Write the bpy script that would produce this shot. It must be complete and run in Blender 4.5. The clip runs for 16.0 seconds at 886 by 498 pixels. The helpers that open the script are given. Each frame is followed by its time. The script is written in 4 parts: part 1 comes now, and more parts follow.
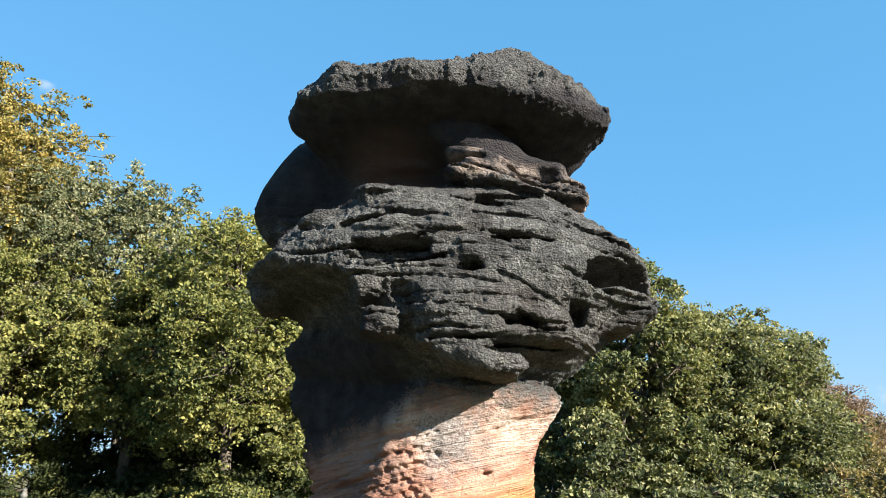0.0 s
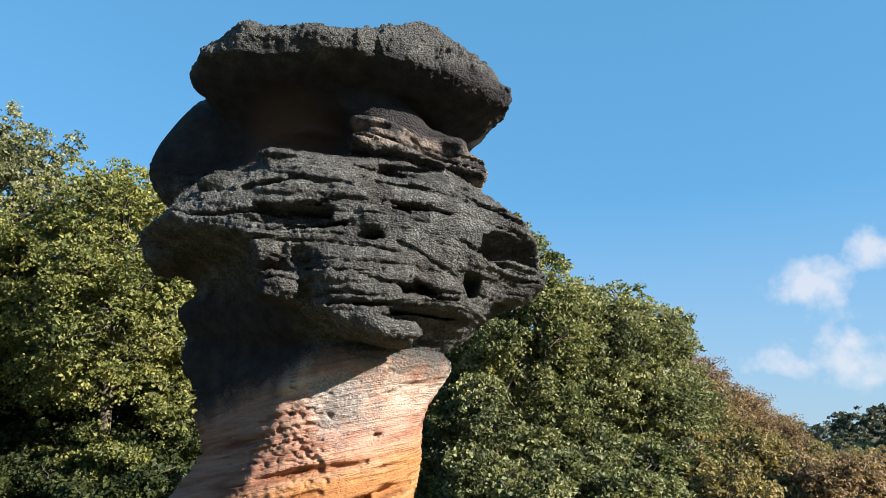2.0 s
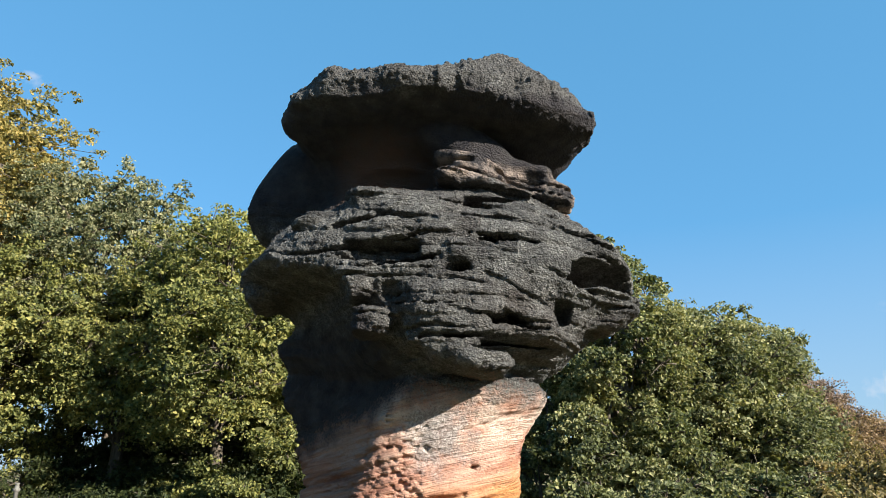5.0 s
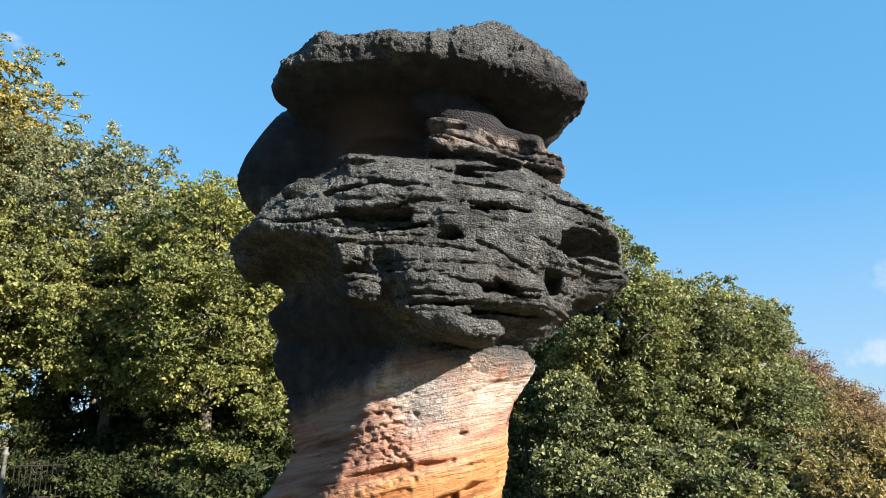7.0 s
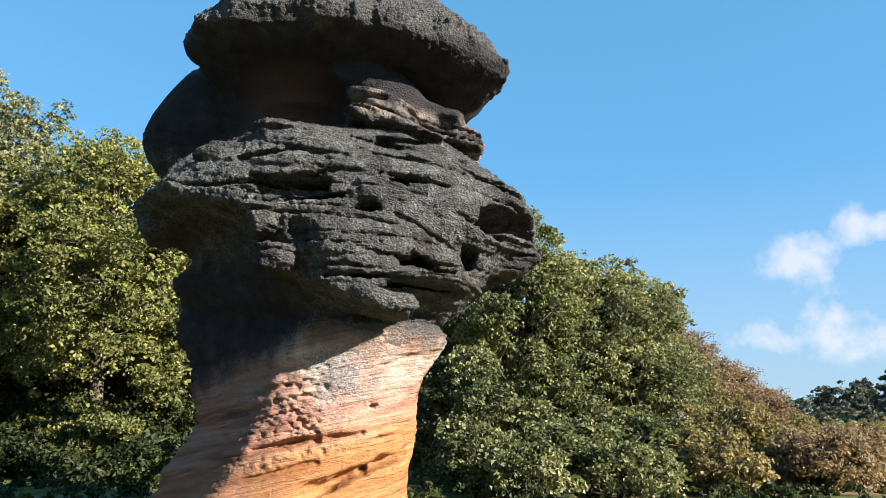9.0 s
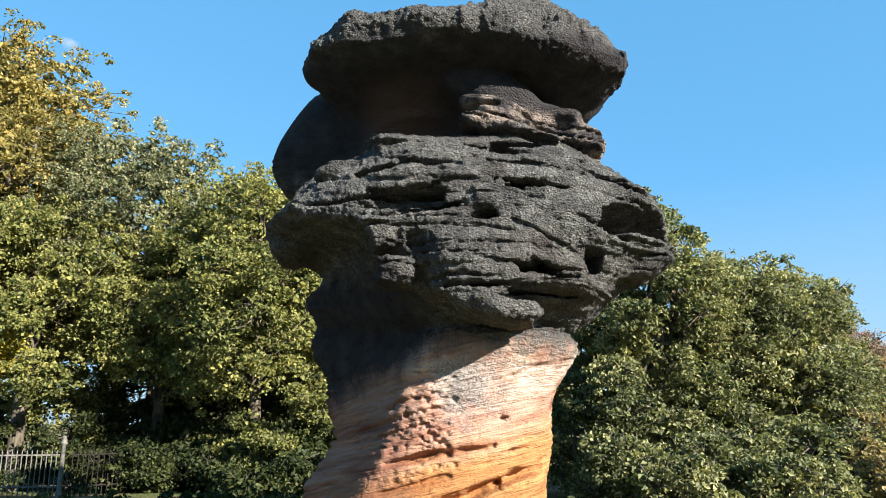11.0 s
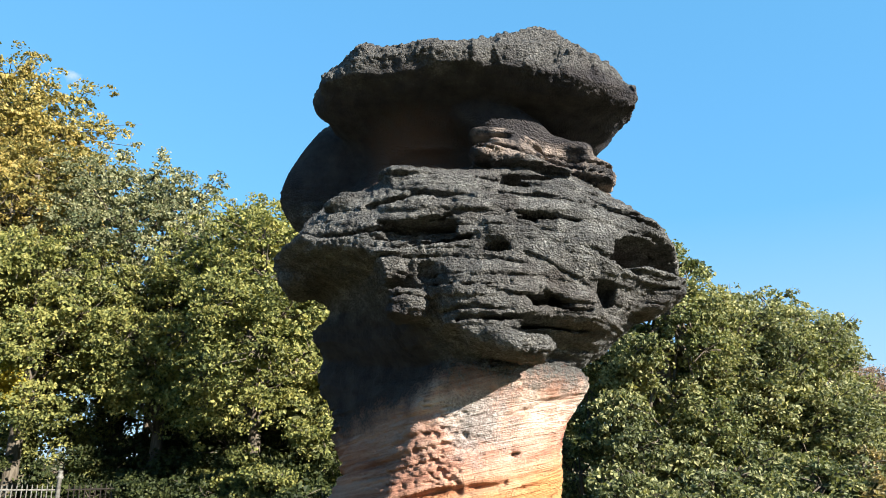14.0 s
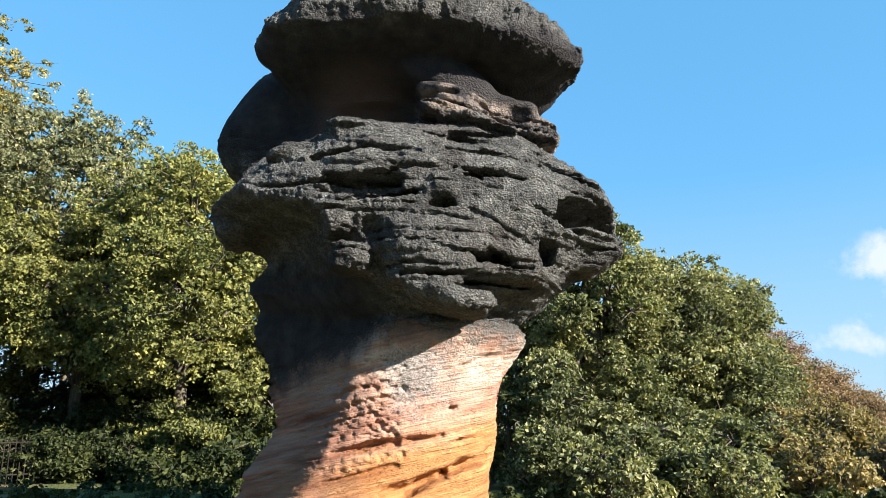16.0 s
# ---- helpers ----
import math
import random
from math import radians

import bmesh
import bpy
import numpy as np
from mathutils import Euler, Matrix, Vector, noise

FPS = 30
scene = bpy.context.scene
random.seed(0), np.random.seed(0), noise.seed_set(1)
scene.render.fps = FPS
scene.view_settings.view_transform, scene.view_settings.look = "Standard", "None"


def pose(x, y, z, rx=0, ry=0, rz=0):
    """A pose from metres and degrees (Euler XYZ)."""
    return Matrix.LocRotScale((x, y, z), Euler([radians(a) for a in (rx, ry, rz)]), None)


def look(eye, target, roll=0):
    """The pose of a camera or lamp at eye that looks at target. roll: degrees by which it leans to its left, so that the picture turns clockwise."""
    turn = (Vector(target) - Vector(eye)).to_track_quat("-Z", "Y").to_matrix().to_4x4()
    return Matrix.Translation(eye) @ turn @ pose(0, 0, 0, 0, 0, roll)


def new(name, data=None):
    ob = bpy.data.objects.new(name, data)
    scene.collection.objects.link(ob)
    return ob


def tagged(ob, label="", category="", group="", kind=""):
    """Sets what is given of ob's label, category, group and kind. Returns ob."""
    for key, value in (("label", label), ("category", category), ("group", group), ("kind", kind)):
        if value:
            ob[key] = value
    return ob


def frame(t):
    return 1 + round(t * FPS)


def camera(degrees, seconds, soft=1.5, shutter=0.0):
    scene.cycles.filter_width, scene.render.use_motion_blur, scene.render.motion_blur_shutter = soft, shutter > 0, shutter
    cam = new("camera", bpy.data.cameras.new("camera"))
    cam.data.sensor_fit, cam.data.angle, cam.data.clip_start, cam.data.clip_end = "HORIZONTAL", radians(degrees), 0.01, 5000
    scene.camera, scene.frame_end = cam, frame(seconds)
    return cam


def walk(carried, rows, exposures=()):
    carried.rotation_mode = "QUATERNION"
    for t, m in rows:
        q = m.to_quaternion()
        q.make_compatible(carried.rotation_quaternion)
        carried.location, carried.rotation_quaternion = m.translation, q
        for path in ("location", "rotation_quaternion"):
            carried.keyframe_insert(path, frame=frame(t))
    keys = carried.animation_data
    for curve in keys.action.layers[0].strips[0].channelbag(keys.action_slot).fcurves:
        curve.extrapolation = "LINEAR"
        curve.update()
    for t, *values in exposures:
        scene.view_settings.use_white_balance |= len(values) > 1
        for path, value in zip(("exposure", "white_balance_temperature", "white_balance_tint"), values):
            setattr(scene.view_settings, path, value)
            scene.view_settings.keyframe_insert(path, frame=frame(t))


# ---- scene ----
cam = camera(62.1, 16.0, 0.5)
PATH = [
    (0, (0.019, 0.031, 1.57), (0.017, 1.942, 2.159), -0.0),
    (0.5, (-0.095, -0.008, 1.55), (-0.024, 1.911, 2.107), 0.7),
    (1, (-0.208, -0.074, 1.551), (-0.009, 1.851, 2.053), 0.8),
    (1.5, (-0.229, -0.143, 1.566), (0.047, 1.769, 2.084), 0.7),
    (2, (-0.068, -0.245, 1.569), (0.217, 1.671, 2.065), 0.4),
    (2.5, (0.075, -0.374, 1.56), (0.312, 1.552, 2.044), 0.0),
    (3, (0.123, -0.354, 1.586), (0.286, 1.569, 2.113), 0.2),
    (3.5, (0.086, -0.277, 1.616), (0.189, 1.64, 2.178), -0.1),
    (4, (0.055, -0.251, 1.619), (0.102, 1.661, 2.206), -0.3),
    (4.2, (0.048, -0.241, 1.608), (0.077, 1.666, 2.208), -0.2),
    (6.3, (0.001, -0.361, 1.562), (0.029, 1.575, 2.063), -0.0),
    (6.5, (0.045, -0.312, 1.561), (0.081, 1.625, 2.058), 0.1),
    (7, (-0.026, -0.297, 1.57), (0.035, 1.641, 2.061), 0.1),
    (7.5, (-0.156, -0.269, 1.537), (-0.042, 1.671, 2.012), 0.4),
    (8, (-0.233, -0.218, 1.556), (-0.03, 1.72, 2.01), 0.7),
    (8.5, (-0.24, -0.219, 1.576), (0.035, 1.712, 2.019), 0.7),
    (9, (-0.163, -0.215, 1.556), (0.153, 1.713, 1.983), 0.6),
    (9.5, (0.017, -0.16, 1.532), (0.272, 1.774, 1.971), 0.1),
    (10, (0.154, -0.069, 1.506), (0.25, 1.877, 1.96), -0.3),
    (10.2, (0.185, -0.004, 1.523), (0.212, 1.943, 1.982), -0.4),
    (12.3, (0.103, -0.01, 1.505), (-0.008, 1.931, 1.974), -0.4),
    (12.5, (0.117, 0.019, 1.527), (0.002, 1.959, 2.001), -0.5),
    (13, (0.089, 0.03, 1.539), (-0.017, 1.961, 2.047), -0.4),
    (13.5, (0.048, 0.041, 1.54), (-0.046, 1.967, 2.074), -0.3),
    (14, (-0.015, 0.066, 1.534), (-0.081, 1.987, 2.084), -0.0),
    (14.5, (-0.09, 0.076, 1.524), (-0.113, 1.998, 2.076), 0.1),
    (15, (-0.158, 0.107, 1.504), (-0.142, 2.042, 2.009), 0.2),
    (15.5, (-0.258, 0.114, 1.504), (-0.175, 2.058, 1.964), 0.5),
    (16, (-0.216, 0.091, 1.483), (-0.087, 2.037, 1.927), 0.3),
]
walk(cam, [(t, look(eye, target, roll)) for t, eye, target, roll in PATH], [(0.0, 1.85), (1.0, 1.8), (1.5, 1.64), (2.0, 1.6), (3.0, 1.6), (4.2, 1.58), (6.3, 1.75), (7.5, 1.8), (9.0, 1.74), (10.2, 1.79), (12.5, 2.0), (14.0, 2.0), (15.0, 1.95), (16.0, 1.92)])

# ---------------------------------------------------------------- light
SUN_AZ, SUN_EL = 127.0, 24.0          # clockwise from +y, degrees
world = bpy.data.worlds.new("sky")
scene.world = world
world.use_nodes = True
wn, wl = world.node_tree.nodes, world.node_tree.links
wn.clear()
w_out = wn.new("ShaderNodeOutputWorld")
w_bg = wn.new("ShaderNodeBackground")
w_bg.inputs["Strength"].default_value = 0.088
w_sky = wn.new("ShaderNodeTexSky")
w_sky.sky_type = "NISHITA"
w_sky.sun_disc = False
w_sky.sun_elevation = radians(SUN_EL)
w_sky.sun_rotation = radians(SUN_AZ)
w_sky.air_density, w_sky.dust_density, w_sky.ozone_density = 0.9, 0.05, 2.0


def w_node(kind, **settings):
    x = wn.new(kind)
    for name, value in settings.items():
        if name == "op":
            x.operation = value
    return x


def w_link(value, socket):
    if isinstance(value, (int, float, tuple)):
        socket.default_value = value
    else:
        wl.new(value, socket)


def w_math(op, a, b=0.0, c=0.0):
    x = w_node("ShaderNodeMath", op=op)
    w_link(a, x.inputs[0]), w_link(b, x.inputs[1]), w_link(c, x.inputs[2])
    return x.outputs[0]


# deep blue air, and a few small clouds low in the sky
w_dir = wn.new("ShaderNodeTexCoord").outputs["Generated"]
w_noise = wn.new("ShaderNodeTexNoise")
w_noise.inputs["Scale"].default_value, w_noise.inputs["Detail"].default_value = 24.0, 7.0
w_noise.inputs["Roughness"].default_value = 0.55
wl.new(w_dir, w_noise.inputs["Vector"])
CLOUDS = [((0.575, 0.797, 0.180), 0.072, 1.0), ((0.637, 0.742, 0.213), 0.085, 1.0), ((0.69, 0.69, 0.225), 0.10, 1.0),
          ((0.596, 0.779, 0.197), 0.07, 0.9), ((0.535, 0.840, 0.086), 0.060, 0.9), ((0.606, 0.791, 0.086), 0.070, 0.9), ((0.67, 0.74, 0.085), 0.07, 0.9), ((0.60, 0.79, 0.11), 0.15, 0.42),
          ((-0.467, 0.767, 0.44), 0.032, 0.7)]
cover = 0.0
for centre, size, thick in CLOUDS:
    m = wn.new("ShaderNodeMapping")
    m.inputs["Location"].default_value = tuple(-c * s for c, s in zip(Vector(centre).normalized(), (1, 1, 1.9)))
    m.inputs["Scale"].default_value = (1, 1, 1.9)
    wl.new(w_dir, m.inputs["Vector"])
    ln = w_node("ShaderNodeVectorMath", op="LENGTH")
    wl.new(m.outputs[0], ln.inputs[0])
    blob_w = w_math("MULTIPLY", w_math("SUBTRACT", 1.0, w_math("MULTIPLY", ln.outputs["Value"], 1 / size)), thick)
    cover = w_math("MAXIMUM", cover, blob_w)
puff = w_math("ADD", cover, w_math("MULTIPLY", w_math("SUBTRACT", w_noise.outputs["Fac"], 0.5), 2.5))
puff = w_math("MULTIPLY", w_math("MINIMUM", w_math("MAXIMUM", w_math("MULTIPLY_ADD", puff, 1.5, -0.42), 0.0), 1.0), w_math("MINIMUM", w_math("MULTIPLY", cover, 3.0), 1.0))
w_tint = wn.new("ShaderNodeMix")
w_tint.data_type, w_tint.blend_type = "RGBA", "MULTIPLY"
w_tint.inputs[0].default_value = 1.0
w_tint.inputs[7].default_value = (0.68, 0.87, 1.0, 1.0)
wl.new(w_sky.outputs[0], w_tint.inputs[6])
w_mix = wn.new("ShaderNodeMix")
w_mix.data_type = "RGBA"
wl.new(w_math("MULTIPLY", puff, 0.8), w_mix.inputs[0])
w_even = wn.new("ShaderNodeMix")
w_even.data_type = "RGBA"
w_even.inputs[0].default_value = 0.68
w_even.inputs[7].default_value = (0.42, 1.57, 2.78, 1.0)
wl.new(w_tint.outputs[2], w_even.inputs[6])
w_sep = wn.new("ShaderNodeSeparateXYZ")
wl.new(w_dir, w_sep.inputs[0])
w_low = w_math("MULTIPLY", w_math("MINIMUM", w_math("MAXIMUM", w_math("MULTIPLY_ADD", w_sep.outputs[2], -3.3, 1.0), 0.0), 1.0), 0.72)
w_haze = wn.new("ShaderNodeMix")
w_haze.data_type = "RGBA"
wl.new(w_low, w_haze.inputs[0])
wl.new(w_even.outputs[2], w_haze.inputs[6])
w_haze.inputs[7].default_value = (1.65, 2.15, 2.75, 1.0)
wl.new(w_haze.outputs[2], w_mix.inputs[6])
w_mix.inputs[7].default_value = (3.0, 3.15, 3.5, 1.0)
wl.new(w_mix.outputs[2], w_bg.inputs[0])
wl.new(w_bg.outputs[0], w_out.inputs[0])

sun_data = bpy.data.lights.new("sun", "SUN")
sun_data.energy, sun_data.angle, sun_data.color = 5.0, radians(0.5), (1.0, 0.93, 0.82)
sun = new("sun", sun_data)
sun_dir = Vector((math.sin(radians(SUN_AZ)) * math.cos(radians(SUN_EL)),
                  math.cos(radians(SUN_AZ)) * math.cos(radians(SUN_EL)), math.sin(radians(SUN_EL))))
sun.matrix_world = look(sun_dir * 60, (0, 0, 0))


# ---------------------------------------------------------------- material helpers
class Mat:
    """A small wrapper for building a node material."""

    def __init__(self, name, rough=0.8, spec=0.3):
        self.m = bpy.data.materials.new(name)
        self.m.use_nodes = True
        self.n, self.l = self.m.node_tree.nodes, self.m.node_tree.links
        self.b = self.n["Principled BSDF"]
        self.b.inputs["Roughness"].default_value = rough
        self.b.inputs["Specular IOR Level"].default_value = spec
        self.co = self.n.new("ShaderNodeTexCoord").outputs["Object"]

    def put(self, value, socket):
        if isinstance(value, (int, float)):
            socket.default_value = value
        elif isinstance(value, tuple):
            socket.default_value = (*value, 1.0) if len(value) == 3 and len(socket.default_value) == 4 else value
        else:
            self.l.new(value, socket)

    def mapped(self, scale=(1, 1, 1), rot=(0, 0, 0), co=None):
        """Coordinates turned, and then stretched."""
        out = co or self.co
        for turned, stretched in ((rot, (1, 1, 1)), ((0, 0, 0), scale)):
            x = self.n.new("ShaderNodeMapping")
            x.inputs["Scale"].default_value = stretched
            x.inputs["Rotation"].default_value = [radians(a) for a in turned]
            self.l.new(out, x.inputs["Vector"])
            out = x.outputs[0]
        return out

    def noise(self, scale, detail=4.0, rough=0.55, co=None, distort=0.0):
        x = self.n.new("ShaderNodeTexNoise")
        x.inputs["Scale"].default_value, x.inputs["Detail"].default_value = scale, detail
        x.inputs["Roughness"].default_value, x.inputs["Distortion"].default_value = rough, distort
        self.l.new(co or self.co, x.inputs["Vector"])
        return x.outputs["Fac"]

    def voronoi(self, scale, co=None):
        x = self.n.new("ShaderNodeTexVoronoi")
        x.inputs["Scale"].default_value = scale
        self.l.new(co or self.co, x.inputs["Vector"])
        return x.outputs["Distance"]

    def ramp(self, fac, *stops):
        x = self.n.new("ShaderNodeValToRGB")
        e = x.color_ramp.elements
        while len(e) < len(stops):
            e.new(0.5)
        for el, (pos, col) in zip(e, stops):
            el.position, el.color = pos, (*col, 1.0) if isinstance(col, tuple) else (col, col, col, 1.0)
        self.l.new(fac, x.inputs[0])
        return x.outputs[0]

    def mix(self, fac, a, b, mode="MIX"):
        x = self.n.new("ShaderNodeMix")
        x.data_type, x.blend_type = "RGBA", mode
        self.put(fac, x.inputs[0]), self.put(a, x.inputs[6]), self.put(b, x.inputs[7])
        return x.outputs[2]

    def math(self, op, a, b=0.0, c=0.0):
        x = self.n.new("ShaderNodeMath")
        x.operation = op
        self.put(a, x.inputs[0]), self.put(b, x.inputs[1]), self.put(c, x.inputs[2])
        return x.outputs[0]

    def axis(self, which, co=None):
        x = self.n.new("ShaderNodeSeparateXYZ")
        self.l.new(co or self.co, x.inputs[0])
        return x.outputs[which]

    def bump(self, height, strength=0.5, dist=0.02):
        x = self.n.new("ShaderNodeBump")
        x.inputs["Strength"].default_value, x.inputs["Distance"].default_value = strength, dist
        self.l.new(height, x.inputs["Height"])
        self.l.new(x.outputs[0], self.b.inputs["Normal"])

    def colour(self, c):
        self.put(c, self.b.inputs["Base Color"])
        return self.m


def rock_material():
    k = Mat("weathered_sandstone", 0.92, 0.15)
    z, x = k.axis(2), k.axis(0)
    big, mid, fine = k.noise(0.9, 5), k.noise(4.0, 6, 0.65), k.noise(30.0, 6, 0.72)
    grit = k.noise(85.0, 4, 0.7)
    holes = k.voronoi(24.0, k.mapped((1, 1, 1.4)))
    pebble = k.math("MINIMUM", k.voronoi(30.0, k.mapped((1, 1, 1.25))), 0.7)
    beds = k.noise(1.0, 6, 0.62, k.mapped((0.6, 0.6, 8.0), (0, 14, 0)), 0.5)
    thin = k.noise(1.0, 5, 0.65, k.mapped((1.2, 1.2, 30.0), (0, 11, 0)), 0.8)
    leaf = k.noise(1.0, 5, 0.65, k.mapped((1.1, 1.1, 15.0), (0, -7, 0)), 1.2)
    # black crust of the upper stone
    crust = k.ramp(mid, (0.28, (0.05, 0.049, 0.05)), (0.50, (0.135, 0.134, 0.128)), (0.70, (0.31, 0.307, 0.29)))
    crust = k.mix(k.ramp(fine, (0.36, 0.85), (0.54, 0.0)), crust, (0.020, 0.020, 0.022))
    lichen = k.ramp(k.math("MULTIPLY", big, k.noise(14.0, 5, 0.7)), (0.24, 0.0), (0.40, 1.0))
    crust = k.mix(k.math("MULTIPLY", lichen, 0.6), crust, (0.225, 0.225, 0.21))
    brown = k.ramp(k.noise(0.7, 3, 0.5), (0.50, 0.0), (0.68, 1.0))
    crust = k.mix(k.math("MULTIPLY", brown, 0.25), crust, (0.095, 0.062, 0.046))
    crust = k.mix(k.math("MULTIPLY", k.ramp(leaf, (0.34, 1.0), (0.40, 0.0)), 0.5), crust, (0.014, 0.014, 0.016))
    crust = k.mix(k.math("MULTIPLY", k.ramp(grit, (0.36, 1.0), (0.50, 0.0)), 0.4), crust, (0.018, 0.018, 0.02))
    crust = k.mix(k.math("MULTIPLY", k.ramp(pebble, (0.36, 0.0), (0.62, 1.0)), 0.35), crust, (0.025, 0.025, 0.026))
    # the middle beds and the top of the cap carry grey lichen; shade under the cap and at the body's lower left is
    # painted black
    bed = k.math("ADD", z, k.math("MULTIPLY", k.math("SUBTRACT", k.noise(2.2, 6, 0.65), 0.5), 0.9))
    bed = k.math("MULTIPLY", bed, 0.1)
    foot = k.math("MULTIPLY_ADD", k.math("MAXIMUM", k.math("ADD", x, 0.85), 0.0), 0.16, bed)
    painted_shade = k.math("MAXIMUM", k.ramp(foot, (0.335, 1.0), (0.372, 0.0)), k.ramp(bed, (0.515, 0.0), (0.552, 1.0), (0.662, 1.0), (0.684, 0.0)))
    crust = k.mix(painted_shade, crust, k.ramp(mid, (0.35, (0.028, 0.027, 0.031)), (0.7, (0.066, 0.06, 0.06))))
    crust = k.mix(k.math("MULTIPLY", k.ramp(bed, (0.655, 0.0), (0.70, 1.0)), 0.65), crust, k.ramp(fine, (0.4, (0.045, 0.044, 0.046)), (0.62, (0.16, 0.157, 0.15))))
    inside = k.math("MULTIPLY", k.ramp(x, (0.0, 0.0), (0.12, 1.0)), k.ramp(k.math("ABSOLUTE", k.math("SUBTRACT", k.math("MULTIPLY_ADD", x, 0.12, z), 5.68)), (0.20, 1.0), (0.32, 0.0)))
    bare = k.math("MULTIPLY", inside, k.ramp(k.noise(3.2, 5, 0.65), (0.44, 0.0), (0.60, 1.0)))
    crust = k.mix(k.math("MULTIPLY", bare, 0.85), crust, (0.36, 0.29, 0.245))
    # a round brown patch in the hollow under the cap
    spot = k.n.new("ShaderNodeVectorMath")
    spot.operation = "DISTANCE"
    k.l.new(k.co, spot.inputs[0])
    spot.inputs[1].default_value = (-0.75, 10.2, 5.75)
    brown_patch = k.ramp(k.math("ADD", spot.outputs["Value"], k.math("MULTIPLY", k.math("SUBTRACT", mid, 0.5), 0.7)), (0.35, 1.0), (0.95, 0.0))
    crust = k.mix(k.math("MULTIPLY", brown_patch, 0.6), crust, (0.20, 0.125, 0.09))
    # pink and orange sandstone below
    sand = k.ramp(beds, (0.32, (0.22, 0.085, 0.055)), (0.46, (0.42, 0.215, 0.15)), (0.56, (0.48, 0.29, 0.215)), (0.68, (0.54, 0.385, 0.295)))
    low = k.math("SUBTRACT", 1.0, k.math("MULTIPLY_ADD", k.math("ADD", z, k.math("MULTIPLY", k.math("SUBTRACT", big, 0.5), 1.2)), 1.25, -1.0))
    low = k.ramp(k.math("MULTIPLY_ADD", x, 0.40, low), (0.20, 0.0), (0.85, 1.0))
    sand = k.mix(k.math("MULTIPLY", low, 0.9), sand, k.ramp(beds, (0.35, (0.33, 0.13, 0.042)), (0.65, (0.52, 0.25, 0.09))))
    pale = k.ramp(k.noise(1.5, 6, 0.68, k.mapped((1, 1, 1.6), (0, 20, 0))), (0.40, 0.0), (0.55, 1.0))
    zone = k.ramp(k.math("ABSOLUTE", k.math("SUBTRACT", k.math("MULTIPLY_ADD", x, -0.15, z), 2.2)), (0.15, 1.0), (0.75, 0.0))
    sand = k.mix(k.math("MULTIPLY", k.math("MULTIPLY", pale, zone), 0.85), sand, (0.54, 0.44, 0.37))
    sand = k.mix(k.math("MULTIPLY", k.ramp(thin, (0.32, 1.0), (0.45, 0.0)), 0.5), sand, (0.13, 0.05, 0.03))
    sand = k.mix(k.math("MULTIPLY", k.ramp(fine, (0.35, 1.0), (0.5, 0.0)), 0.35), sand, (0.10, 0.055, 0.04))
    # redder stone to the left, also darkened to paint in that side's shade
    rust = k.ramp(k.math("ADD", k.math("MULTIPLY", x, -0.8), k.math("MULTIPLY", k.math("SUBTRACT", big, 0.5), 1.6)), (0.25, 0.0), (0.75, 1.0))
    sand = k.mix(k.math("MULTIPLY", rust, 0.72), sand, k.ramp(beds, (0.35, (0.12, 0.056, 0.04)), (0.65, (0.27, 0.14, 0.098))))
    # a patch of grey and white lichen under the crust
    patch = k.n.new("ShaderNodeVectorMath")
    patch.operation = "DISTANCE"
    k.l.new(k.mapped((1.0, 0.4, 1.0)), patch.inputs[0])
    patch.inputs[1].default_value = (0.12, 3.9, 2.08)
    near = k.math("ADD", patch.outputs["Value"], k.math("MULTIPLY", k.math("SUBTRACT", k.noise(3.0, 6, 0.7), 0.5), 1.3))
    sand = k.mix(k.math("MULTIPLY", k.ramp(near, (0.28, 1.0), (0.55, 0.0)), 0.75), sand, k.ramp(fine, (0.38, (0.12, 0.11, 0.105)), (0.52, (0.26, 0.245, 0.235)), (0.68, (0.50, 0.475, 0.45))))
    # the crust ends along a ragged bedding line; lower at the left, part stain, part painted shade
    edge = k.math("ADD", k.math("MULTIPLY_ADD", k.math("MINIMUM", k.math("ADD", x, 0.3), 0.0), -0.42, z), k.math("MULTIPLY", k.math("SUBTRACT", mid, 0.5), 0.8))
    edge = k.math("ADD", edge, k.math("MULTIPLY", k.math("SUBTRACT", fine, 0.5), 0.7))
    fac = k.ramp(k.math("MULTIPLY_ADD", edge, 1.0, -2.1), (0.22, 0.0), (0.60, 1.0))
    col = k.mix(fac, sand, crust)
    layers = k.math("ADD", k.math("MULTIPLY", leaf, fac), k.math("MULTIPLY", thin, k.math("SUBTRACT", 1.0, fac)))
    relief = k.math("ADD", k.math("MULTIPLY", fine, k.math("MULTIPLY_ADD", fac, 0.65, 0.35)), k.math("ADD", k.math("MULTIPLY", mid, 0.8), k.math("MULTIPLY", layers, k.math("MULTIPLY_ADD", fac, -0.4, 0.8))))
    relief = k.math("ADD", relief, k.math("ADD", k.math("MULTIPLY", grit, k.math("MULTIPLY_ADD", fac, 0.5, 0.1)), k.math("MULTIPLY", k.math("MINIMUM", holes, 0.5), k.math("MULTIPLY_ADD", fac, 0.35, 0.15))))
    relief = k.math("MULTIPLY_ADD", pebble, k.math("MULTIPLY", fac, -0.75), relief)
    k.bump(relief, 1.0, 0.075)
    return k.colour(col)


